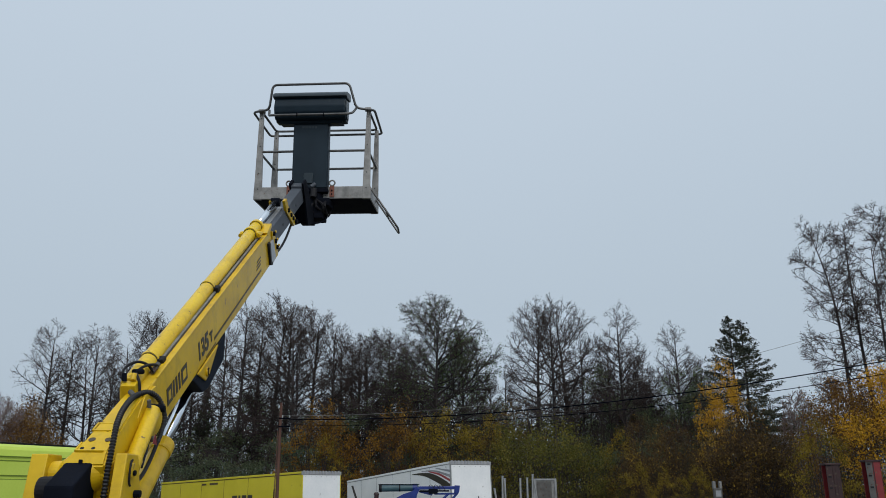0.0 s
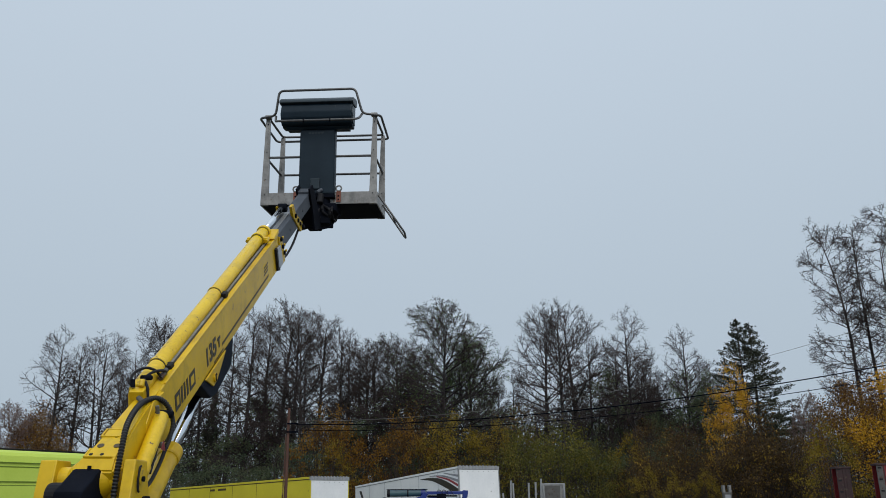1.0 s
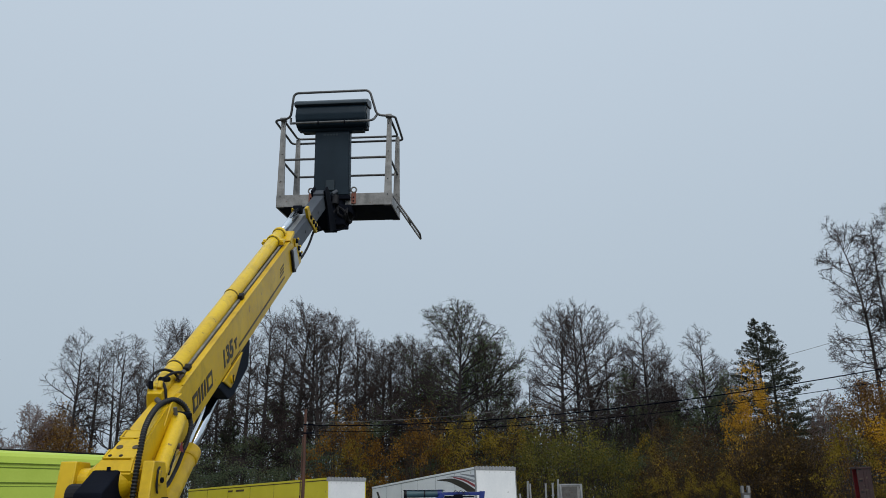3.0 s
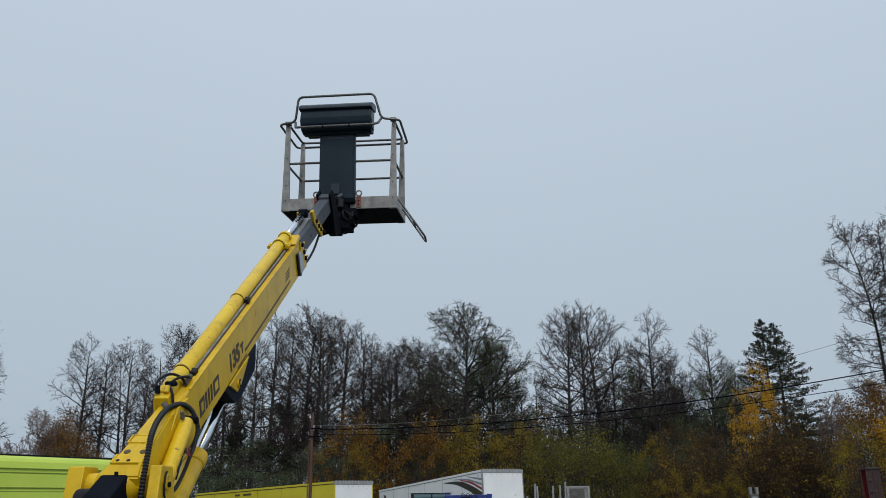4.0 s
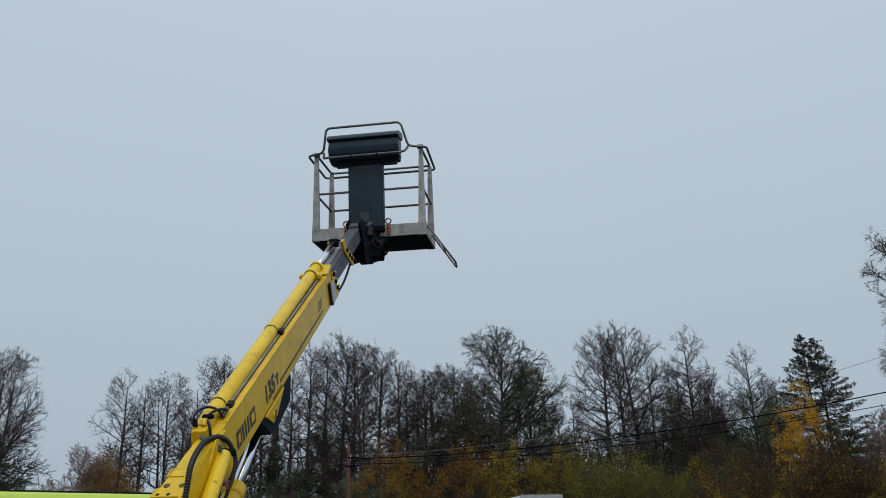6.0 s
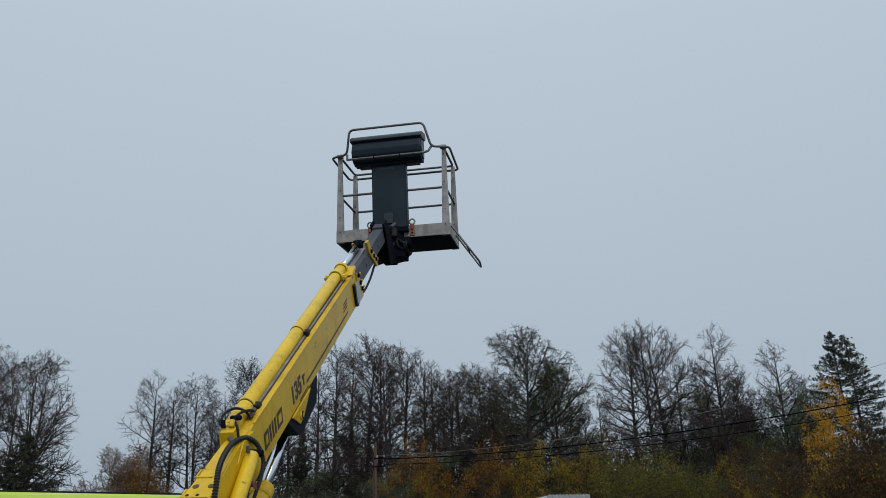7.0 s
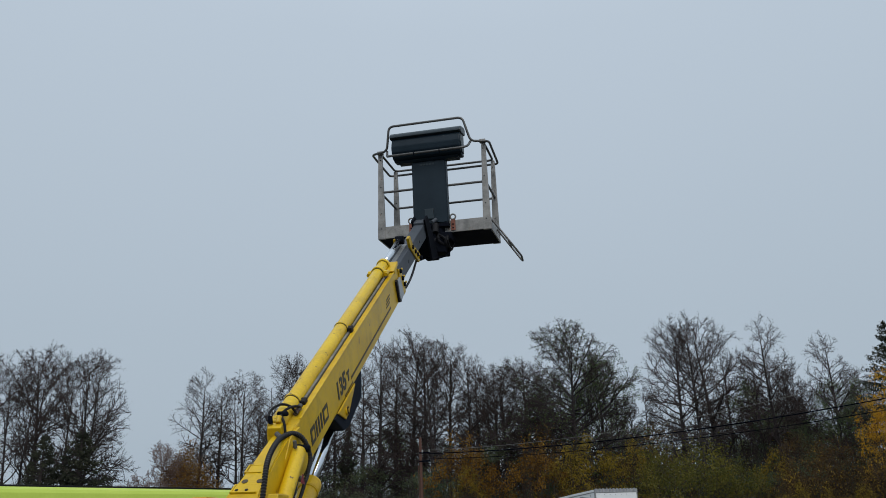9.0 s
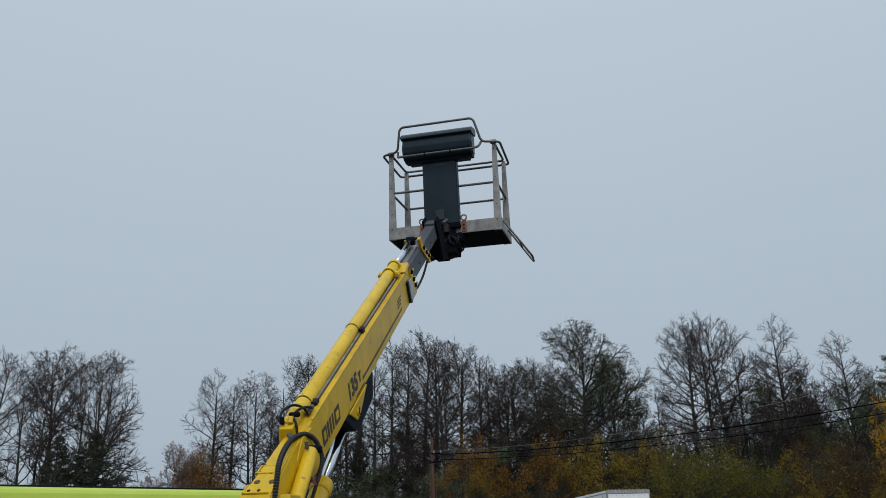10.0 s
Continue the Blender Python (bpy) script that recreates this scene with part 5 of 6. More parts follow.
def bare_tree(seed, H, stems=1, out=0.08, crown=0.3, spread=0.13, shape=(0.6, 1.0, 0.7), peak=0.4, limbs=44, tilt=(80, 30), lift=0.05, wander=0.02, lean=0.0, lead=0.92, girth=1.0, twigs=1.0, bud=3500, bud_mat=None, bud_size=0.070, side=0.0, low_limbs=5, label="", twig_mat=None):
    """A leafless tree: leaders, limbs that leave them flatter below than above, branches, and tufts of fine twigs, held in a lumpy domed crown.
    shape: the crown's half width at its foot, at its widest height (peak) and near its top."""
    rng = np.random.default_rng(seed)
    tree = thing("bare_tree", (0, 0, -60), label, "tree", "trees behind the yard")
    wood, mid, fine, tips = [], [], [], []
    k20 = H / 20
    waves = [(rng.integers(1, 4), rng.uniform(2, 6), rng.uniform(0, 6.28)) for _ in range(4)]
    W = spread * H

    def room(p):
        """How far p lies from the crown's axis, as a share of the crown's half width there."""
        s = (p[2] / H - crown) / (1 - crown)
        half = float(np.interp(s, (-0.35, 0.0, peak, 0.80, 0.94, 1.03), (0.5, shape[0], shape[1], shape[2], shape[2] * 0.74, 0.10))) * W
        x, y = p[0] - lean * 0.8 * p[2] - side * W * max(0.0, 1 - s), p[1]
        az = math.atan2(y, x)
        half *= 1 + 0.11 * sum(math.sin(n * az + f * s * 3 + g) for n, f, g in waves)
        return math.hypot(x, y) / max(half, 0.05 * W)

    def held(line):
        """The part of a line that keeps inside the crown."""
        kept = line[:1]
        for p in line[1:]:
            if room(p) > 1.0 or p[2] > 1.02 * H:
                break
            kept.append(p)
        return kept if len(kept) > 1 else [line[0], line[0] + (line[1] - line[0]) * 0.3]

    def tuft(p, d, length):
        """A crooked twig with side shoots."""
        d = d / np.linalg.norm(d)
        e = p + d * length
        if room(e) > 1.12:
            length *= 0.4
            e = p + d * length
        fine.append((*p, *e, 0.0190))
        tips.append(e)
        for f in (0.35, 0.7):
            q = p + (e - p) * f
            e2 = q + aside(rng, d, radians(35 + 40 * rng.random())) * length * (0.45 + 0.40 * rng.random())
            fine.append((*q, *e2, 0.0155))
            tips.append(e2)

    def branch(p, d, length, r, level):
        n = 6 if level == 0 else 2
        line = path(rng, p, d, length, n, 0.13 if level == 0 else 0.16, lift * (1.0 if level == 0 else 0.9))
        line = held(line)
        length *= (len(line) - 1) / n
        taper(wood if r > 0.034 else mid, line, r, max(0.010, r * 0.35))
        if level == 0:
            m = max(3, int(round(length / (0.40 * k20))))
            for j in range(m):
                t = 0.20 + 0.78 * ((j + rng.random()) / m) ** 0.75
                q, dd = along_line(line, t)
                L = (0.28 * length + 0.50 * k20) * (1.05 - 0.48 * t) * (0.6 + 0.7 * rng.random())
                branch(q, aside(rng, dd, radians(35 + 30 * rng.random())) + np.array([0, 0, 0.10]), L, max(0.019, r * 0.48), 1)
        m = max(2, int(round(twigs * length / ((0.32 if level else 0.60) * k20))))
        for j in range(m):
            q, dd = along_line(line, 0.15 + 0.84 * ((j + rng.random()) / m) ** 0.7)
            tuft(q, aside(rng, dd, radians(30 + 45 * rng.random())), (0.20 + 0.22 * rng.random()) * k20)
        tuft(line[-1], line[-1] - line[-2], (0.25 + 0.2 * rng.random()) * k20)

    for k in range(stems):
        az = 2 * math.pi * (k + 0.5 * rng.random()) / stems
        o = 0.0 if stems == 1 else out * (0.7 + 0.6 * rng.random())
        top = H * lead * (1.0 if k == 0 else 0.86 + 0.12 * rng.random())
        start = np.array([0.20 * math.cos(az), 0.20 * math.sin(az), 0.0]) * (stems > 1) * k20
        trunk = path(rng, start, np.array([o * math.cos(az) + lean, o * math.sin(az), 1.0]), top, 18, wander, 0.035)
        r0 = 0.295 * girth * k20 / (stems ** 0.35)
        for i in range(18):
            a, b = (r0 * (1 - t / 18) ** 0.8 + 0.022 * k20 for t in (i, i + 1))
            wood.append((*trunk[i], *trunk[i + 1], a, b))
        n = max(8, int(limbs / stems ** 0.6))
        foot = crown / lead
        for i in range(n):
            s = (i + rng.random()) / n
            if rng.random() < 0.08:
                continue
            t = foot + (0.995 - foot) * s
            p, dd = along_line(trunk, t)
            turn = rng.random() * 6.283
            e = radians((tilt[0] + (tilt[1] - tilt[0]) * s) + 11 * rng.normal())
            d = np.array([math.cos(turn) * math.sin(e) + 0.6 * side * (1 - s), math.sin(turn) * math.sin(e), math.cos(e)])
            length = W * 1.25 * (0.62 + 0.55 * rng.random())
            rt = r0 * (1 - t) ** 0.8 + 0.02
            branch(p, d, length, min(0.50 * rt, (0.023 + 0.015 * length) * girth), 0)
        # a few weak limbs under the crown
        for i in range(low_limbs):
            p, dd = along_line(trunk, foot * (0.35 + 0.6 * rng.random()))
            turn = rng.random() * 6.283
            line = path(rng, p, (math.cos(turn), math.sin(turn), 0.25), (0.6 + 1.2 * rng.random()) * k20, 3, 0.15, 0.05)
            taper(mid, line, 0.020, 0.008)
            for t in (0.5, 0.8, 0.99):
                tuft(*along_line(line, t), 0.4 * k20)
    sticks("trunk", wood, twig_mat or BARK, tree, "pale bark" if twig_mat else "dark bark")
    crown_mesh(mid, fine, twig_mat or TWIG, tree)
    tips = np.array(tips)
    pick = tips[rng.integers(0, len(tips), bud)] + rng.normal(size=(bud, 3)) * 0.10
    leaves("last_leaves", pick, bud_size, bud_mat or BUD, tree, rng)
    return tree


def leafy_bush(seed, H, R, clumps, count, size, mat, label, name="bush", airy=0.35, category="bush", group="bushes before the trees", crown_lo=0.12):
    rng = np.random.default_rng(seed)
    bush = thing(name, (0, 0, -60), label, category, group)
    wood, centres = [], []
    for k in range(clumps):
        az, z = rng.random() * 6.283, crown_lo + (1 - crown_lo) * rng.random() ** 0.8
        prof = math.sin(math.pi * min(0.98, 0.16 + 0.80 * z)) ** 0.7
        rr = R * prof * (0.35 + 0.70 * rng.random() ** 0.6)
        c = np.array([rr * math.cos(az), rr * math.sin(az), H * z * (0.9 + 0.2 * rng.random())])
        centres.append(c)
        root = np.array([0.25 * rr * math.cos(az), 0.25 * rr * math.sin(az), 0.0])
        d = c - root
        line = path(rng, root, d, np.linalg.norm(d), 3, 0.10, 0.02)
        taper(wood, line, 0.022 + 0.02 * rng.random(), 0.008)
        for _ in range(3):
            e = line[-1 - int(rng.integers(0, 2))]
            dd = rng.normal(size=3) + np.array([0, 0, 0.5])
            tw = path(rng, e, dd, 0.5 + 0.7 * rng.random(), 2, 0.2, 0.03)
            taper(wood, tw, 0.012, 0.005)
    centres = np.array(centres)
    which = rng.integers(0, clumps, count)
    grow = 0.5 * airy * R
    pts = centres[which] + rng.normal(size=(count, 3)) * np.array([grow, grow, grow * 0.8])
    pts[:, 2] = np.abs(pts[:, 2])
    sticks("stem_work", wood, TWIG, bush, "thin dark stems")
    leaves("foliage", pts, size, mat, bush, rng)
    return bush


def spruce(seed, H, R, tops=1, label="dark green spruce", gap=0.055, slope=1.0):
    """Layered boughs that droop and turn up at their ends, with needles hanging along them."""
    rng = np.random.default_rng(seed)
    tree = thing("spruce_tree", (0, 0, -60), label, "tree", "spruces")
    wood, pts = [], []
    for k in range(tops):
        x0 = (k - (tops - 1) / 2) * gap * H
        trunk = path(rng, (x0 * 0.6, 0, 0), (x0 * 0.4 / H, 0, 1), H * (1 - 0.015 * k), 12, 0.006, 0.05)
        taper(wood, trunk, 0.20, 0.02)
        n = int(max(14 * H, 190))
        for i in range(n):
            t = 0.05 + 0.94 * (i + rng.random()) / n
            j = t * 12
            a, f = min(11, int(j)), j - min(11, int(j))
            p = trunk[a] * (1 - f) + trunk[a + 1] * f
            L = R * min(1.0, slope * (1 - t) ** 0.9) * (0.70 + 0.34 * rng.random()) + 0.14
            az = rng.random() * 6.283
            e = radians(-8 + 45 * t ** 2 + 7 * rng.normal())
            d = (math.cos(az) * math.cos(e), math.sin(az) * math.cos(e), math.sin(e))
            br = path(rng, p, d, L * 0.65, 3, 0.06, -0.07) 
            br += path(rng, br[-1], br[-1] - br[-2], L * 0.35, 2, 0.06, 0.12)[1:]
            taper(wood, br, 0.022, 0.006)
            m = int(8 + 52 * L)
            s = 0.22 + 0.78 * rng.random(m) ** 0.7
            q = np.minimum(4, (s * 5).astype(int))
            g = (s * 5 - q)[:, None]
            bb = np.array(br)
            on = bb[q] * (1 - g) + bb[q + 1] * g
            wide = (0.04 + 0.085 * L * (1 - s) ** 0.6)[:, None]
            pts.append(on + rng.normal(size=(m, 3)) * wide * np.array([1, 1, 0.45]) - np.array([0, 0, 0.08]))
    pts = np.concatenate(pts)
    sticks("trunk", wood, BARK, tree, "dark bark")
    leaves("needles", pts, 0.10, NEEDLE, tree, rng, droop=0.4, longer=2.2)
    return tree


def put(ob, bearing, dist, height, own, turn=0.0, wide=1.0):
    """A copy of a plant on the ground at a bearing and distance, scaled from its own height."""
    x, y = far_at(bearing, dist)
    k = height / own
    return copy_thing(ob, pose(x, y, ground_z(y) - 0.1, 0, 0, turn) @ Matrix.Diagonal((k * wide, k * wide, k, 1)))


L_ALDER = "tall bare alder with dark trunk and fine twigs"
alders = [bare_tree(11, 20, crown=0.24, spread=0.150, shape=(0.8, 1.0, 0.74), limbs=72, tilt=(88, 40), lift=0.03, wander=0.010, label=L_ALDER),
          bare_tree(12, 20, crown=0.24, spread=0.125, shape=(0.95, 1.0, 0.68), limbs=72, tilt=(90, 42), lift=0.02, wander=0.010, label=L_ALDER),
          bare_tree(13, 20, crown=0.36, spread=0.180, shape=(0.6, 1.0, 0.90), peak=0.60, tilt=(82, 36), limbs=58, wander=0.018, lean=0.03, label="bare alder with a long clear trunk"),
          bare_tree(14, 20, stems=2, out=0.07, crown=0.32, spread=0.175, shape=(0.8, 1.0, 0.82), peak=0.5, tilt=(82, 38), limbs=54, wander=0.018, label="bare alder with twin trunks and fine twigs")]
thin = [bare_tree(51, 20, crown=0.14, spread=0.14, limbs=28, girth=0.6, bud=2200, twigs=0.8, label="slender bare tree in the thicket"),
        bare_tree(52, 20, crown=0.18, spread=0.16, limbs=26, girth=0.6, bud=2200, twigs=0.8, shape=(0.6, 1.0, 0.8), peak=0.6, tilt=(72, 30), wander=0.035, label="slender bare tree in the thicket")]
scrub = bare_tree(55, 8, stems=2, out=0.16, crown=0.10, spread=0.30, shape=(0.8, 1.0, 0.8), limbs=14, tilt=(62, 26), wander=0.04, girth=0.6, bud=900, bud_mat=OLIVE_BUD, bud_size=0.08, low_limbs=0, label="bare young tree among the trunks")
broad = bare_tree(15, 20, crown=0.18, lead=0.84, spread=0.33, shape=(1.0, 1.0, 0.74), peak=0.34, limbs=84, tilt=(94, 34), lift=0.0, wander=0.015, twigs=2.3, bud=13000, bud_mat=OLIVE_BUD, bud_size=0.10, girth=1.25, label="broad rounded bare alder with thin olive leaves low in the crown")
leafy = bare_tree(21, 20, stems=2, out=0.08, crown=0.12, spread=0.27, shape=(0.9, 1.0, 0.75), limbs=46, tilt=(88, 34), bud=17000, bud_mat=OLIVE_BUD, bud_size=0.125, label="tree still holding thin olive leaves")
multi = [bare_tree(16, 20, stems=3, out=0.09, crown=0.30, spread=0.21, shape=(0.7, 1.0, 0.9), peak=0.6, tilt=(66, 26), limbs=50, wander=0.025, label="bare tree with several slender stems"),
         bare_tree(17, 20, stems=2, out=0.08, crown=0.16, spread=0.26, shape=(1.1, 1.0, 0.72), peak=0.45, tilt=(80, 28), limbs=62, lean=0.10, side=0.22, lift=0.0, twigs=1.3, label="leaning bare tree with long drooping limbs")]
tall = [bare_tree(18, 20, crown=0.30, spread=0.100, shape=(1.0, 0.9, 0.85), peak=0.7, lead=0.95, limbs=66, twigs=1.9, lift=0.01, tilt=(94, 46), wander=0.030, lean=-0.06, girth=0.62, bud=3000, bud_size=0.06, side=-0.25, low_limbs=0, label="tall bare tree with a winding trunk"),
        bare_tree(29, 20, crown=0.30, spread=0.095, shape=(0.7, 0.95, 0.85), peak=0.7, lead=0.95, limbs=62, twigs=1.9, lift=0.01, tilt=(92, 46), wander=0.030, lean=-0.03, girth=0.62, bud=3000, bud_size=0.06, label="tall bare tree with a winding trunk"),
        bare_tree(30, 20, stems=2, out=0.07, crown=0.36, spread=0.12, shape=(0.6, 0.95, 0.85), peak=0.7, lead=0.95, limbs=62, twigs=1.9, lift=0.01, tilt=(90, 44), wander=0.030, girth=0.62, bud=3000, bud_size=0.06, label="tall bare tree with a forked trunk")]
pale = bare_tree(20, 9, stems=3, out=0.14, crown=0.15, spread=0.24, shape=(0.7, 1.0, 0.8), tilt=(58, 28), limbs=30, girth=0.6, twig_mat=RED_TWIG, bud=2600, bud_mat=PINK_BUD, bud_size=0.075, label="slender pale bare birch")

dark_bush = [leafy_bush(31, 8, 3.0, 38, 3800, 0.125, DARK_LEAF, "dense dark thicket of shrubs", airy=0.25),
             leafy_bush(32, 8, 2.4, 34, 3800, 0.125, DARK_LEAF, "dense dark thicket of shrubs", airy=0.23)]
brown_bush = leafy_bush(33, 6, 2.8, 46, 5600, 0.13, BROWN_LEAF, "brown autumn shrub with thinning leaves", airy=0.30)
brown_tree = leafy_bush(39, 9, 2.6, 60, 6500, 0.095, BROWN_LEAF, "brown leaved young tree", name="brown_tree", airy=0.30, category="tree", group="autumn trees")
ochre_tree = leafy_bush(40, 9, 3.0, 70, 9000, 0.12, OCHRE_LEAF, "ochre leaved young tree with thinning top", name="brown_tree", airy=0.28, category="tree", group="autumn trees")
orange_bush = leafy_bush(34, 7, 3.0, 60, 5600, 0.125, ORANGE_LEAF, "orange brown autumn shrub", airy=0.17)
gold_bush = leafy_bush(35, 7, 3.0, 60, 5600, 0.125, GOLD_LEAF, "yellow green autumn shrub", airy=0.17)
olive_bush = leafy_bush(36, 6, 3.4, 80, 8000, 0.125, OLIVE_LEAF, "olive green willow shrub", airy=0.20)
yellow_tree = leafy_bush(37, 11, 2.3, 44, 4200, 0.13, YELLOW_LEAF, "bright yellow autumn tree", name="yellow_tree", airy=0.26, category="tree", group="autumn trees", crown_lo=0.18)
gold_tree = leafy_bush(38, 11, 3.4, 60, 11500, 0.13, YELLOW_LEAF, "golden yellow autumn tree", name="yellow_tree", airy=0.28, category="tree", group="autumn trees", crown_lo=0.15)
spruce_big = spruce(41, 17, 2.9, tops=2, label="tall dark spruce with two tops", gap=0.060, slope=2.0)
spruce_small = spruce(42, 8, 3.3, label="small dark green spruce among bare trees")

B0 = -1.15
# tall row behind the yard: bearing, distance, rise of the top above the eye per metre, kind
for bearing, dist, rise, kind in (
        (-39.6, 72, 0.200, "a2"), (-37.0, 70, 0.203, "m0"), (-35.7, 72, 0.212, "a2"), (-34.0, 70, 0.204, "m1"), (-33.2, 72, 0.203, "a3"),
        (-26.1, 78, 0.188, "a0"), (-24.9, 80, 0.178, "a1"), (-23.4, 79, 0.190, "a3"), (-22.3, 82, 0.160, "a1"),
        (-20.6, 80, 0.213, "a3"), (-19.6, 82, 0.206, "a0"), (-18.4, 82, 0.200, "a0"), (-17.2, 84, 0.178, "a1"),
        (-15.3, 80, 0.205, "a1"), (-14.2, 79, 0.226, "a0"), (-12.9, 82, 0.224, "a1"), (-12.0, 80, 0.235, "a2")):
    ob = {"a": alders, "m": multi}[kind[0]][int(kind[1])]
    put(ob, bearing, dist, 1.6 + rise * dist - B0, 20, turn=bearing * 37 if kind != "m1" else 0)
for bearing, dist, rise, kind in (
        (-11.1, 80, 0.228, "a0"), (-10.3, 78, 0.226, "a3"), (-9.2, 82, 0.222, "a2"), (-7.7, 80, 0.212, "a1"), (-7.0, 84, 0.200, "a0"), (-4.8, 85, 0.190, "a3"), (-5.9, 86, 0.188, "a0"), (-2.0, 84, 0.186, "a3"), (-3.5, 83, 0.192, "a2"), (-6.4, 83, 0.195, "a3"), (-5.4, 80, 0.197, "a1"), (-4.1, 82, 0.192, "a0"), (-2.8, 84, 0.190, "a1"),
        (-0.9, 78, 0.240, "b0"), (1.5, 80, 0.198, "l0"), (3.2, 80, 0.143, "a1"), (4.3, 86, 0.150, "a0"),
        (6.3, 78, 0.236, "a2"), (7.7, 77, 0.241, "a0"), (8.9, 80, 0.234, "a2"), (9.6, 82, 0.200, "a1"), (10.9, 86, 0.150, "a0"),
        (12.6, 78, 0.222, "a0"), (11.5, 79, 0.190, "a1"), (14.3, 84, 0.150, "a1"), (15.9, 79, 0.194, "a0"), (16.5, 81, 0.145, "l0"), (13.1, 81, 0.178, "a3"), (17.6, 82, 0.160, "a1"), (13.6, 82, 0.160, "a1")):
    ob = broad if kind == "b0" else leafy if kind == "l0" else {"a": alders, "m": multi}[kind[0]][int(kind[1])]
    put(ob, bearing, dist, 1.6 + rise * (0.975 if 6 < bearing < 10 else 1.0) * dist - B0, 20, turn=bearing * 53)
for bearing, dist, rise, k, turn in ((26.7, 55, 0.310, 0, 0), (28.1, 56, 0.303, 1, 0), (29.4, 55, 0.318, 2, 20), (31.6, 53, 0.320, 1, 60), (34.0, 58, 0.30, 2, 90)):
    put(tall[k], bearing, dist, 1.6 + rise * dist - B0, 20, turn)
put(pale, 22.9, 60, 1.6 + 0.085 * 60 - B0, 9, 30)
put(pale, 23.6, 62, 1.6 + 0.110 * 62 - B0, 9, 200, 0.8)
put(pale, -28.4, 75, 1.6 + 0.104 * 75 - B0, 9, 10)
put(pale, -27.4, 80, 1.6 + 0.090 * 80 - B0, 9, 100)
put(pale, -29.9, 110, 1.6 + 0.068 * 110 - B0, 9, 60, 1.2)
put(pale, -31.0, 118, 1.6 + 0.058 * 118 - B0, 9, 160, 1.2)
put(spruce_big, 20.1, 72, 1.6 + 0.200 * 72 - B0, 17, 0, 1.3)
for bearing, rise, k in ((-35.5, 0.113, 0.95), (-33.4, 0.118, 1.3), (-32.4, 0.045, 1.0)):
    put(spruce_small, bearing, 64, 1.6 + rise * 64 - B0, 8, bearing * 50, k)

# dark thicket between and behind the trunks, and thin young trees in it
rnd = random.Random(21)
b = -25.5
while b < 27:
    for row, (dist, hi) in enumerate(((90, 0.075), (81, 0.068), (72, 0.050))):
        rise = hi * (0.62 + 0.65 * rnd.random())
        if b < -21:
            rise *= 0.55
        elif b < -9:
            rise *= 1.2
        elif b < 3:
            rise *= 1.08
        elif 9 < b < 19:
            rise *= 1.15
        put(dark_bush[rnd.randrange(2)], b + rnd.uniform(-0.7, 0.7), dist + rnd.uniform(-3, 3), 1.6 + rise * dist - B0, 8, rnd.uniform(0, 360), 1.0 + 0.4 * rnd.random())
    b += 2.3
for bearing, rise, wide in ((10.6, 0.150, 0.42), (11.7, 0.118, 0.5), (12.9, 0.110, 0.5), (14.2, 0.095, 0.6), (15.4, 0.098, 0.5), (16.5, 0.120, 0.45), (17.5, 0.085, 0.5)):
    put(dark_bush[1], bearing, 79, 1.6 + rise * 79 - B0, 8, bearing * 67, wide)
put(spruce_small, -16.3, 84, 1.6 + 0.13 * 84 - B0, 8, 70, 0.5)
b = -21.0
while b < 18:
    dist = rnd.uniform(83, 94)
    rise = rnd.uniform(0.10, 0.155) * (0.75 if 2.3 < b < 5 or 10 < b < 12 else 1.0)
    put(thin[rnd.randrange(2)], b, dist, 1.6 + rise * dist - B0, 20, rnd.uniform(0, 360), 1.1)
    b += 1.8
for k in range(9):
    dist = rnd.uniform(90, 97)
    put(thin[k % 2], -19.0 + 2.1 * k + rnd.uniform(-0.4, 0.4), dist, 1.6 + rnd.uniform(0.160, 0.188) * dist - B0, 20, rnd.uniform(0, 360))
for k in range(11):
    dist = rnd.uniform(86, 95)
    put((alders[1], thin[1], thin[0])[k % 3], 8.4 + 0.95 * k + rnd.uniform(-0.4, 0.4), dist, 1.6 + rnd.uniform(0.125, 0.158) * dist - B0, 20, rnd.uniform(0, 360))
for bearing, rise in ((12.2, 0.150), (14.4, 0.158), (15.2, 0.140), (16.8, 0.150), (18.2, 0.135)):
    put(thin[1], bearing, 84, 1.6 + rise * 84 - B0, 20, bearing * 83, 1.2)
put(leafy, 0.4, 84, 1.6 + 0.165 * 84 - B0, 20, 70)
b = -21.5
while b < 18.5:
    dist = rnd.uniform(84, 92)
    put(scrub, b, dist, 1.6 + rnd.uniform(0.085, 0.135) * dist - B0, 8, rnd.uniform(0, 360), 0.9)
    b += 1.7
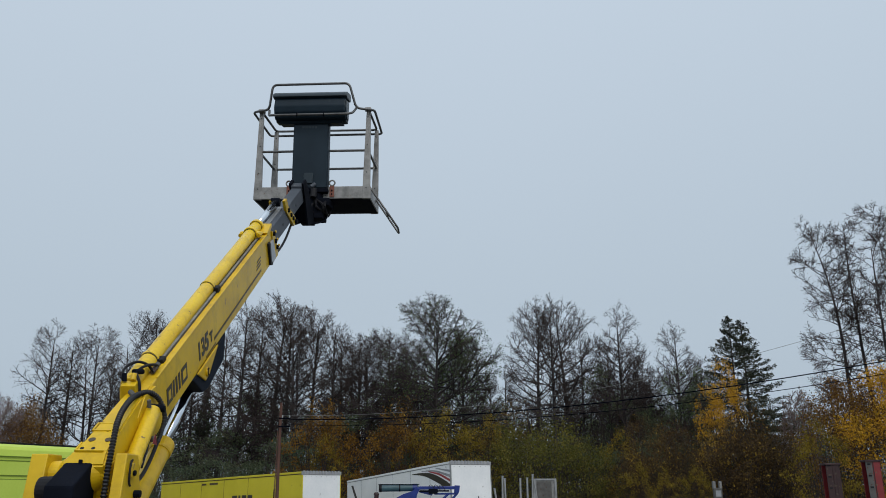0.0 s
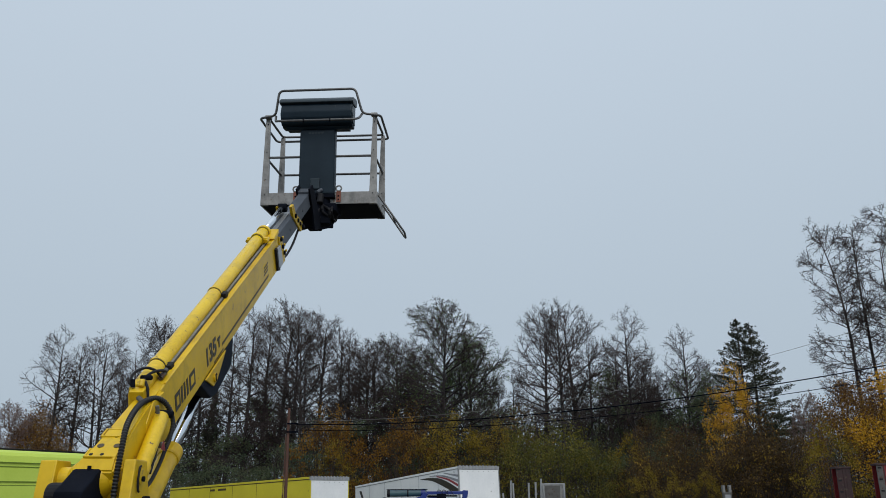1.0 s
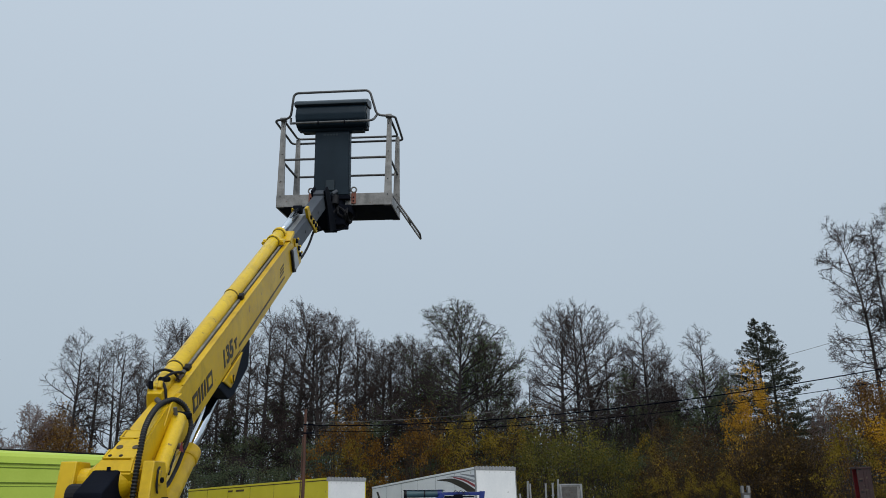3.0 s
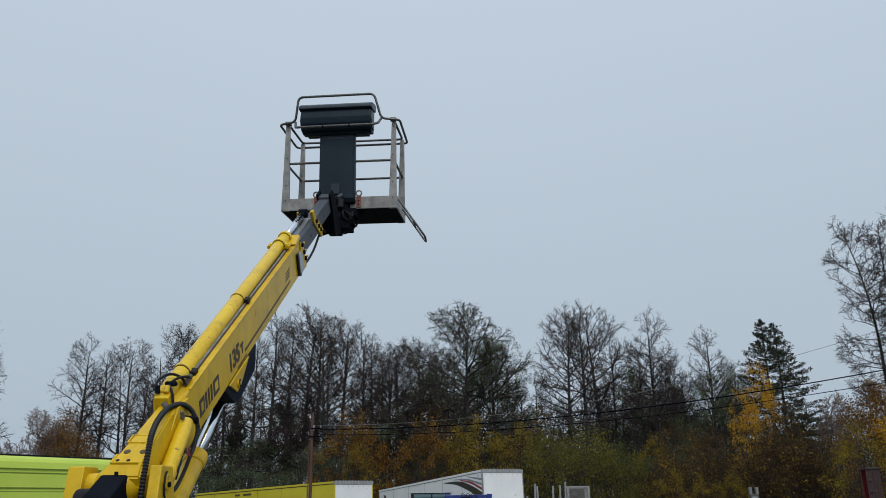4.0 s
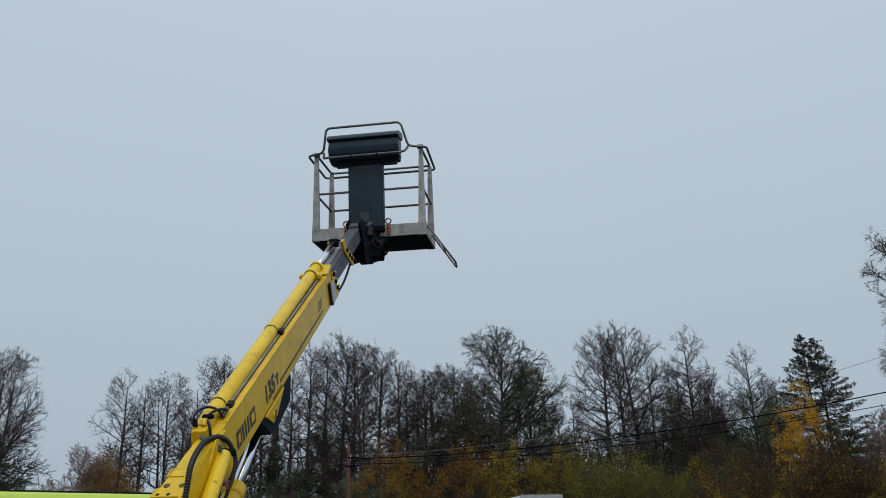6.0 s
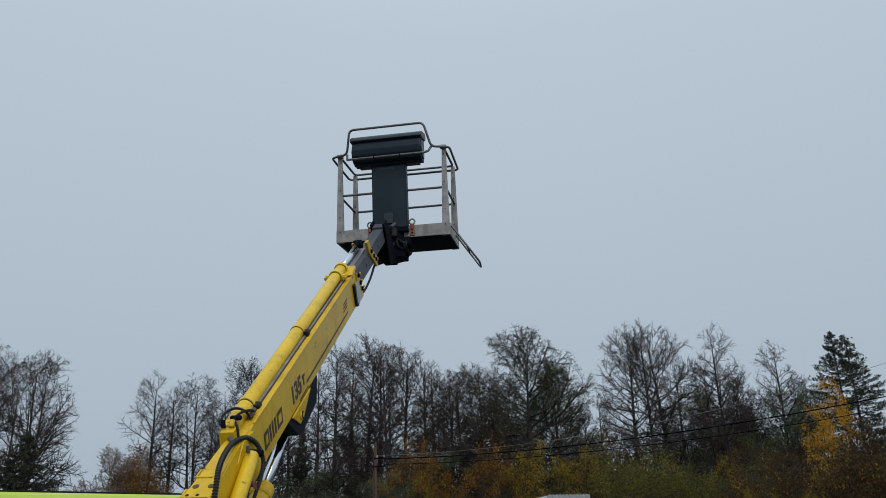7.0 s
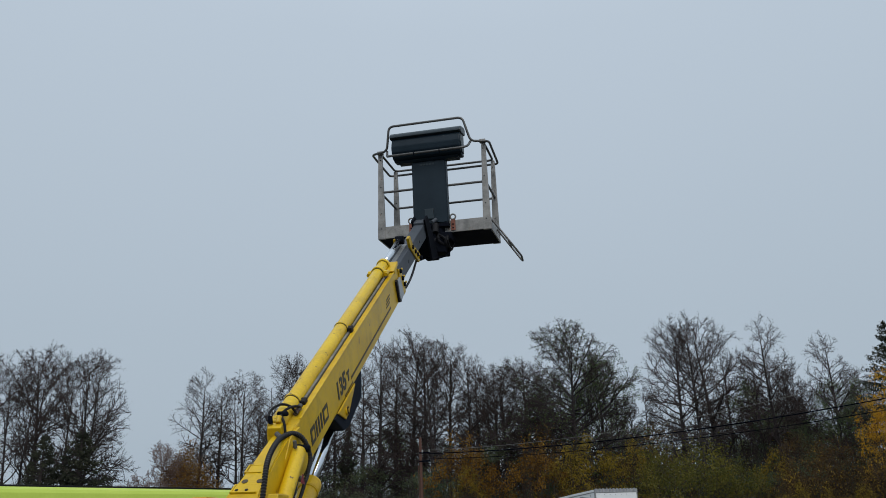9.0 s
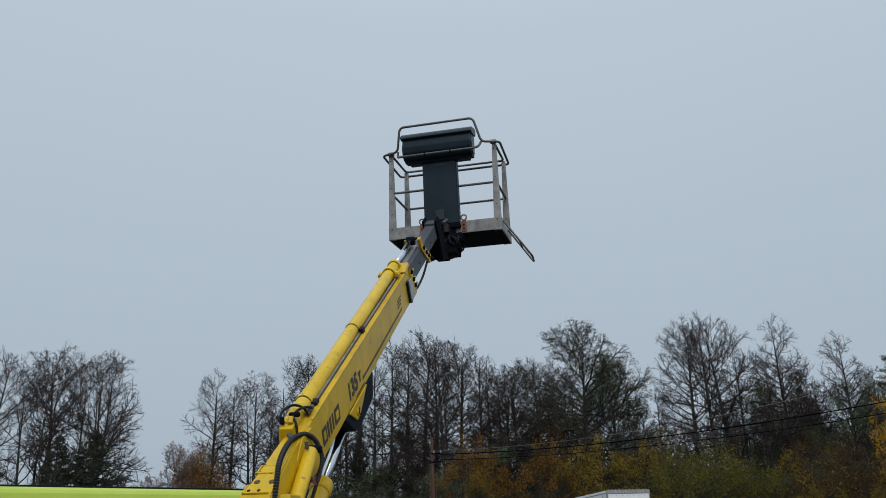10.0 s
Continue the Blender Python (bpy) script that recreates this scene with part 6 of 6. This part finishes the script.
# autumn shrubs along the yard's edge
for ob, own, wide, rows in ((orange_bush, 7, 0.8, ((-8.6, 68, 0.098), (-7.4, 69, 0.080), (-3.6, 67, 0.088))),
                            (gold_bush, 7, 0.85, ((-1.4, 68, 0.076), (0.6, 67, 0.086), (2.7, 68, 0.078), (-8.2, 67, 0.058), (11.9, 69, 0.060), (24.4, 46, 0.062), (12.9, 58, 0.026), (15.0, 57, 0.020), (16.7, 56, 0.022))),
                            (olive_bush, 6, 0.9, ((5.3, 66, 0.070), (7.4, 65, 0.073), (9.6, 67, 0.052), (-22.4, 74, 0.06))),
                            (brown_bush, 6, 0.9, ((-2.4, 72, 0.092), (4.4, 72, 0.088), (12.9, 66, 0.045), (14.6, 64, 0.062), (16.4, 63, 0.052), (20.8, 58, 0.066), (19.3, 57, 0.070), (20.0, 59, 0.082)))):
    for bearing, dist, rise in rows:
        put(ob, bearing, dist, 1.6 + rise * dist - B0, own, bearing * 71, wide)
for bearing, dist, rise in ((21.9, 57, 0.066), (23.3, 55, 0.058), (13.6, 70, 0.080), (15.4, 70, 0.072)):
    put(brown_tree, bearing, dist, 1.6 + rise * dist - B0, 9, bearing * 61)
for bearing, dist, rise in ((25.6, 52, 0.108), (26.5, 50, 0.104), (27.6, 49, 0.100)):
    put(ochre_tree, bearing, dist, 1.6 + rise * dist - B0, 9, bearing * 61, 0.85)
for bearing, dist, rise in ((-27.0, 74, 0.086), (-25.9, 76, 0.070), (-26.6, 82, 0.096)):
    put(ochre_tree, bearing, dist, 1.6 + rise * dist - B0, 9, bearing * 61, 0.8)
put(yellow_tree, 18.05, 60, 1.6 + 0.118 * 60 - B0, 11, 40, 0.62)
put(yellow_tree, 19.2, 61, 1.6 + 0.146 * 61 - B0, 11, 140, 0.62)
put(yellow_tree, -40.3, 62, 1.6 + 0.105 * 62 - B0, 11, 80)
for bearing, dist, rise in ((26.5, 60, 0.075), (29.0, 58, 0.085), (31.5, 58, 0.09)):
    put(dark_bush[0], bearing, dist, 1.6 + rise * dist - B0, 8, bearing * 43, 1.1)
for bearing, dist, rise in ((28.7, 47, 0.118), (30.8, 46, 0.13)):
    put(gold_tree, bearing, dist, 1.6 + rise * dist - B0, 11, bearing * 31)
# the models that the copies were taken from go
for ob in (*alders, *thin, broad, leafy, *multi, *tall, pale, *dark_bush, brown_tree, ochre_tree, scrub, brown_bush, orange_bush, gold_bush, olive_bush, yellow_tree, gold_tree, spruce_big, spruce_small):
    for o in (*ob.children_recursive, ob):
        bpy.data.objects.remove(o)
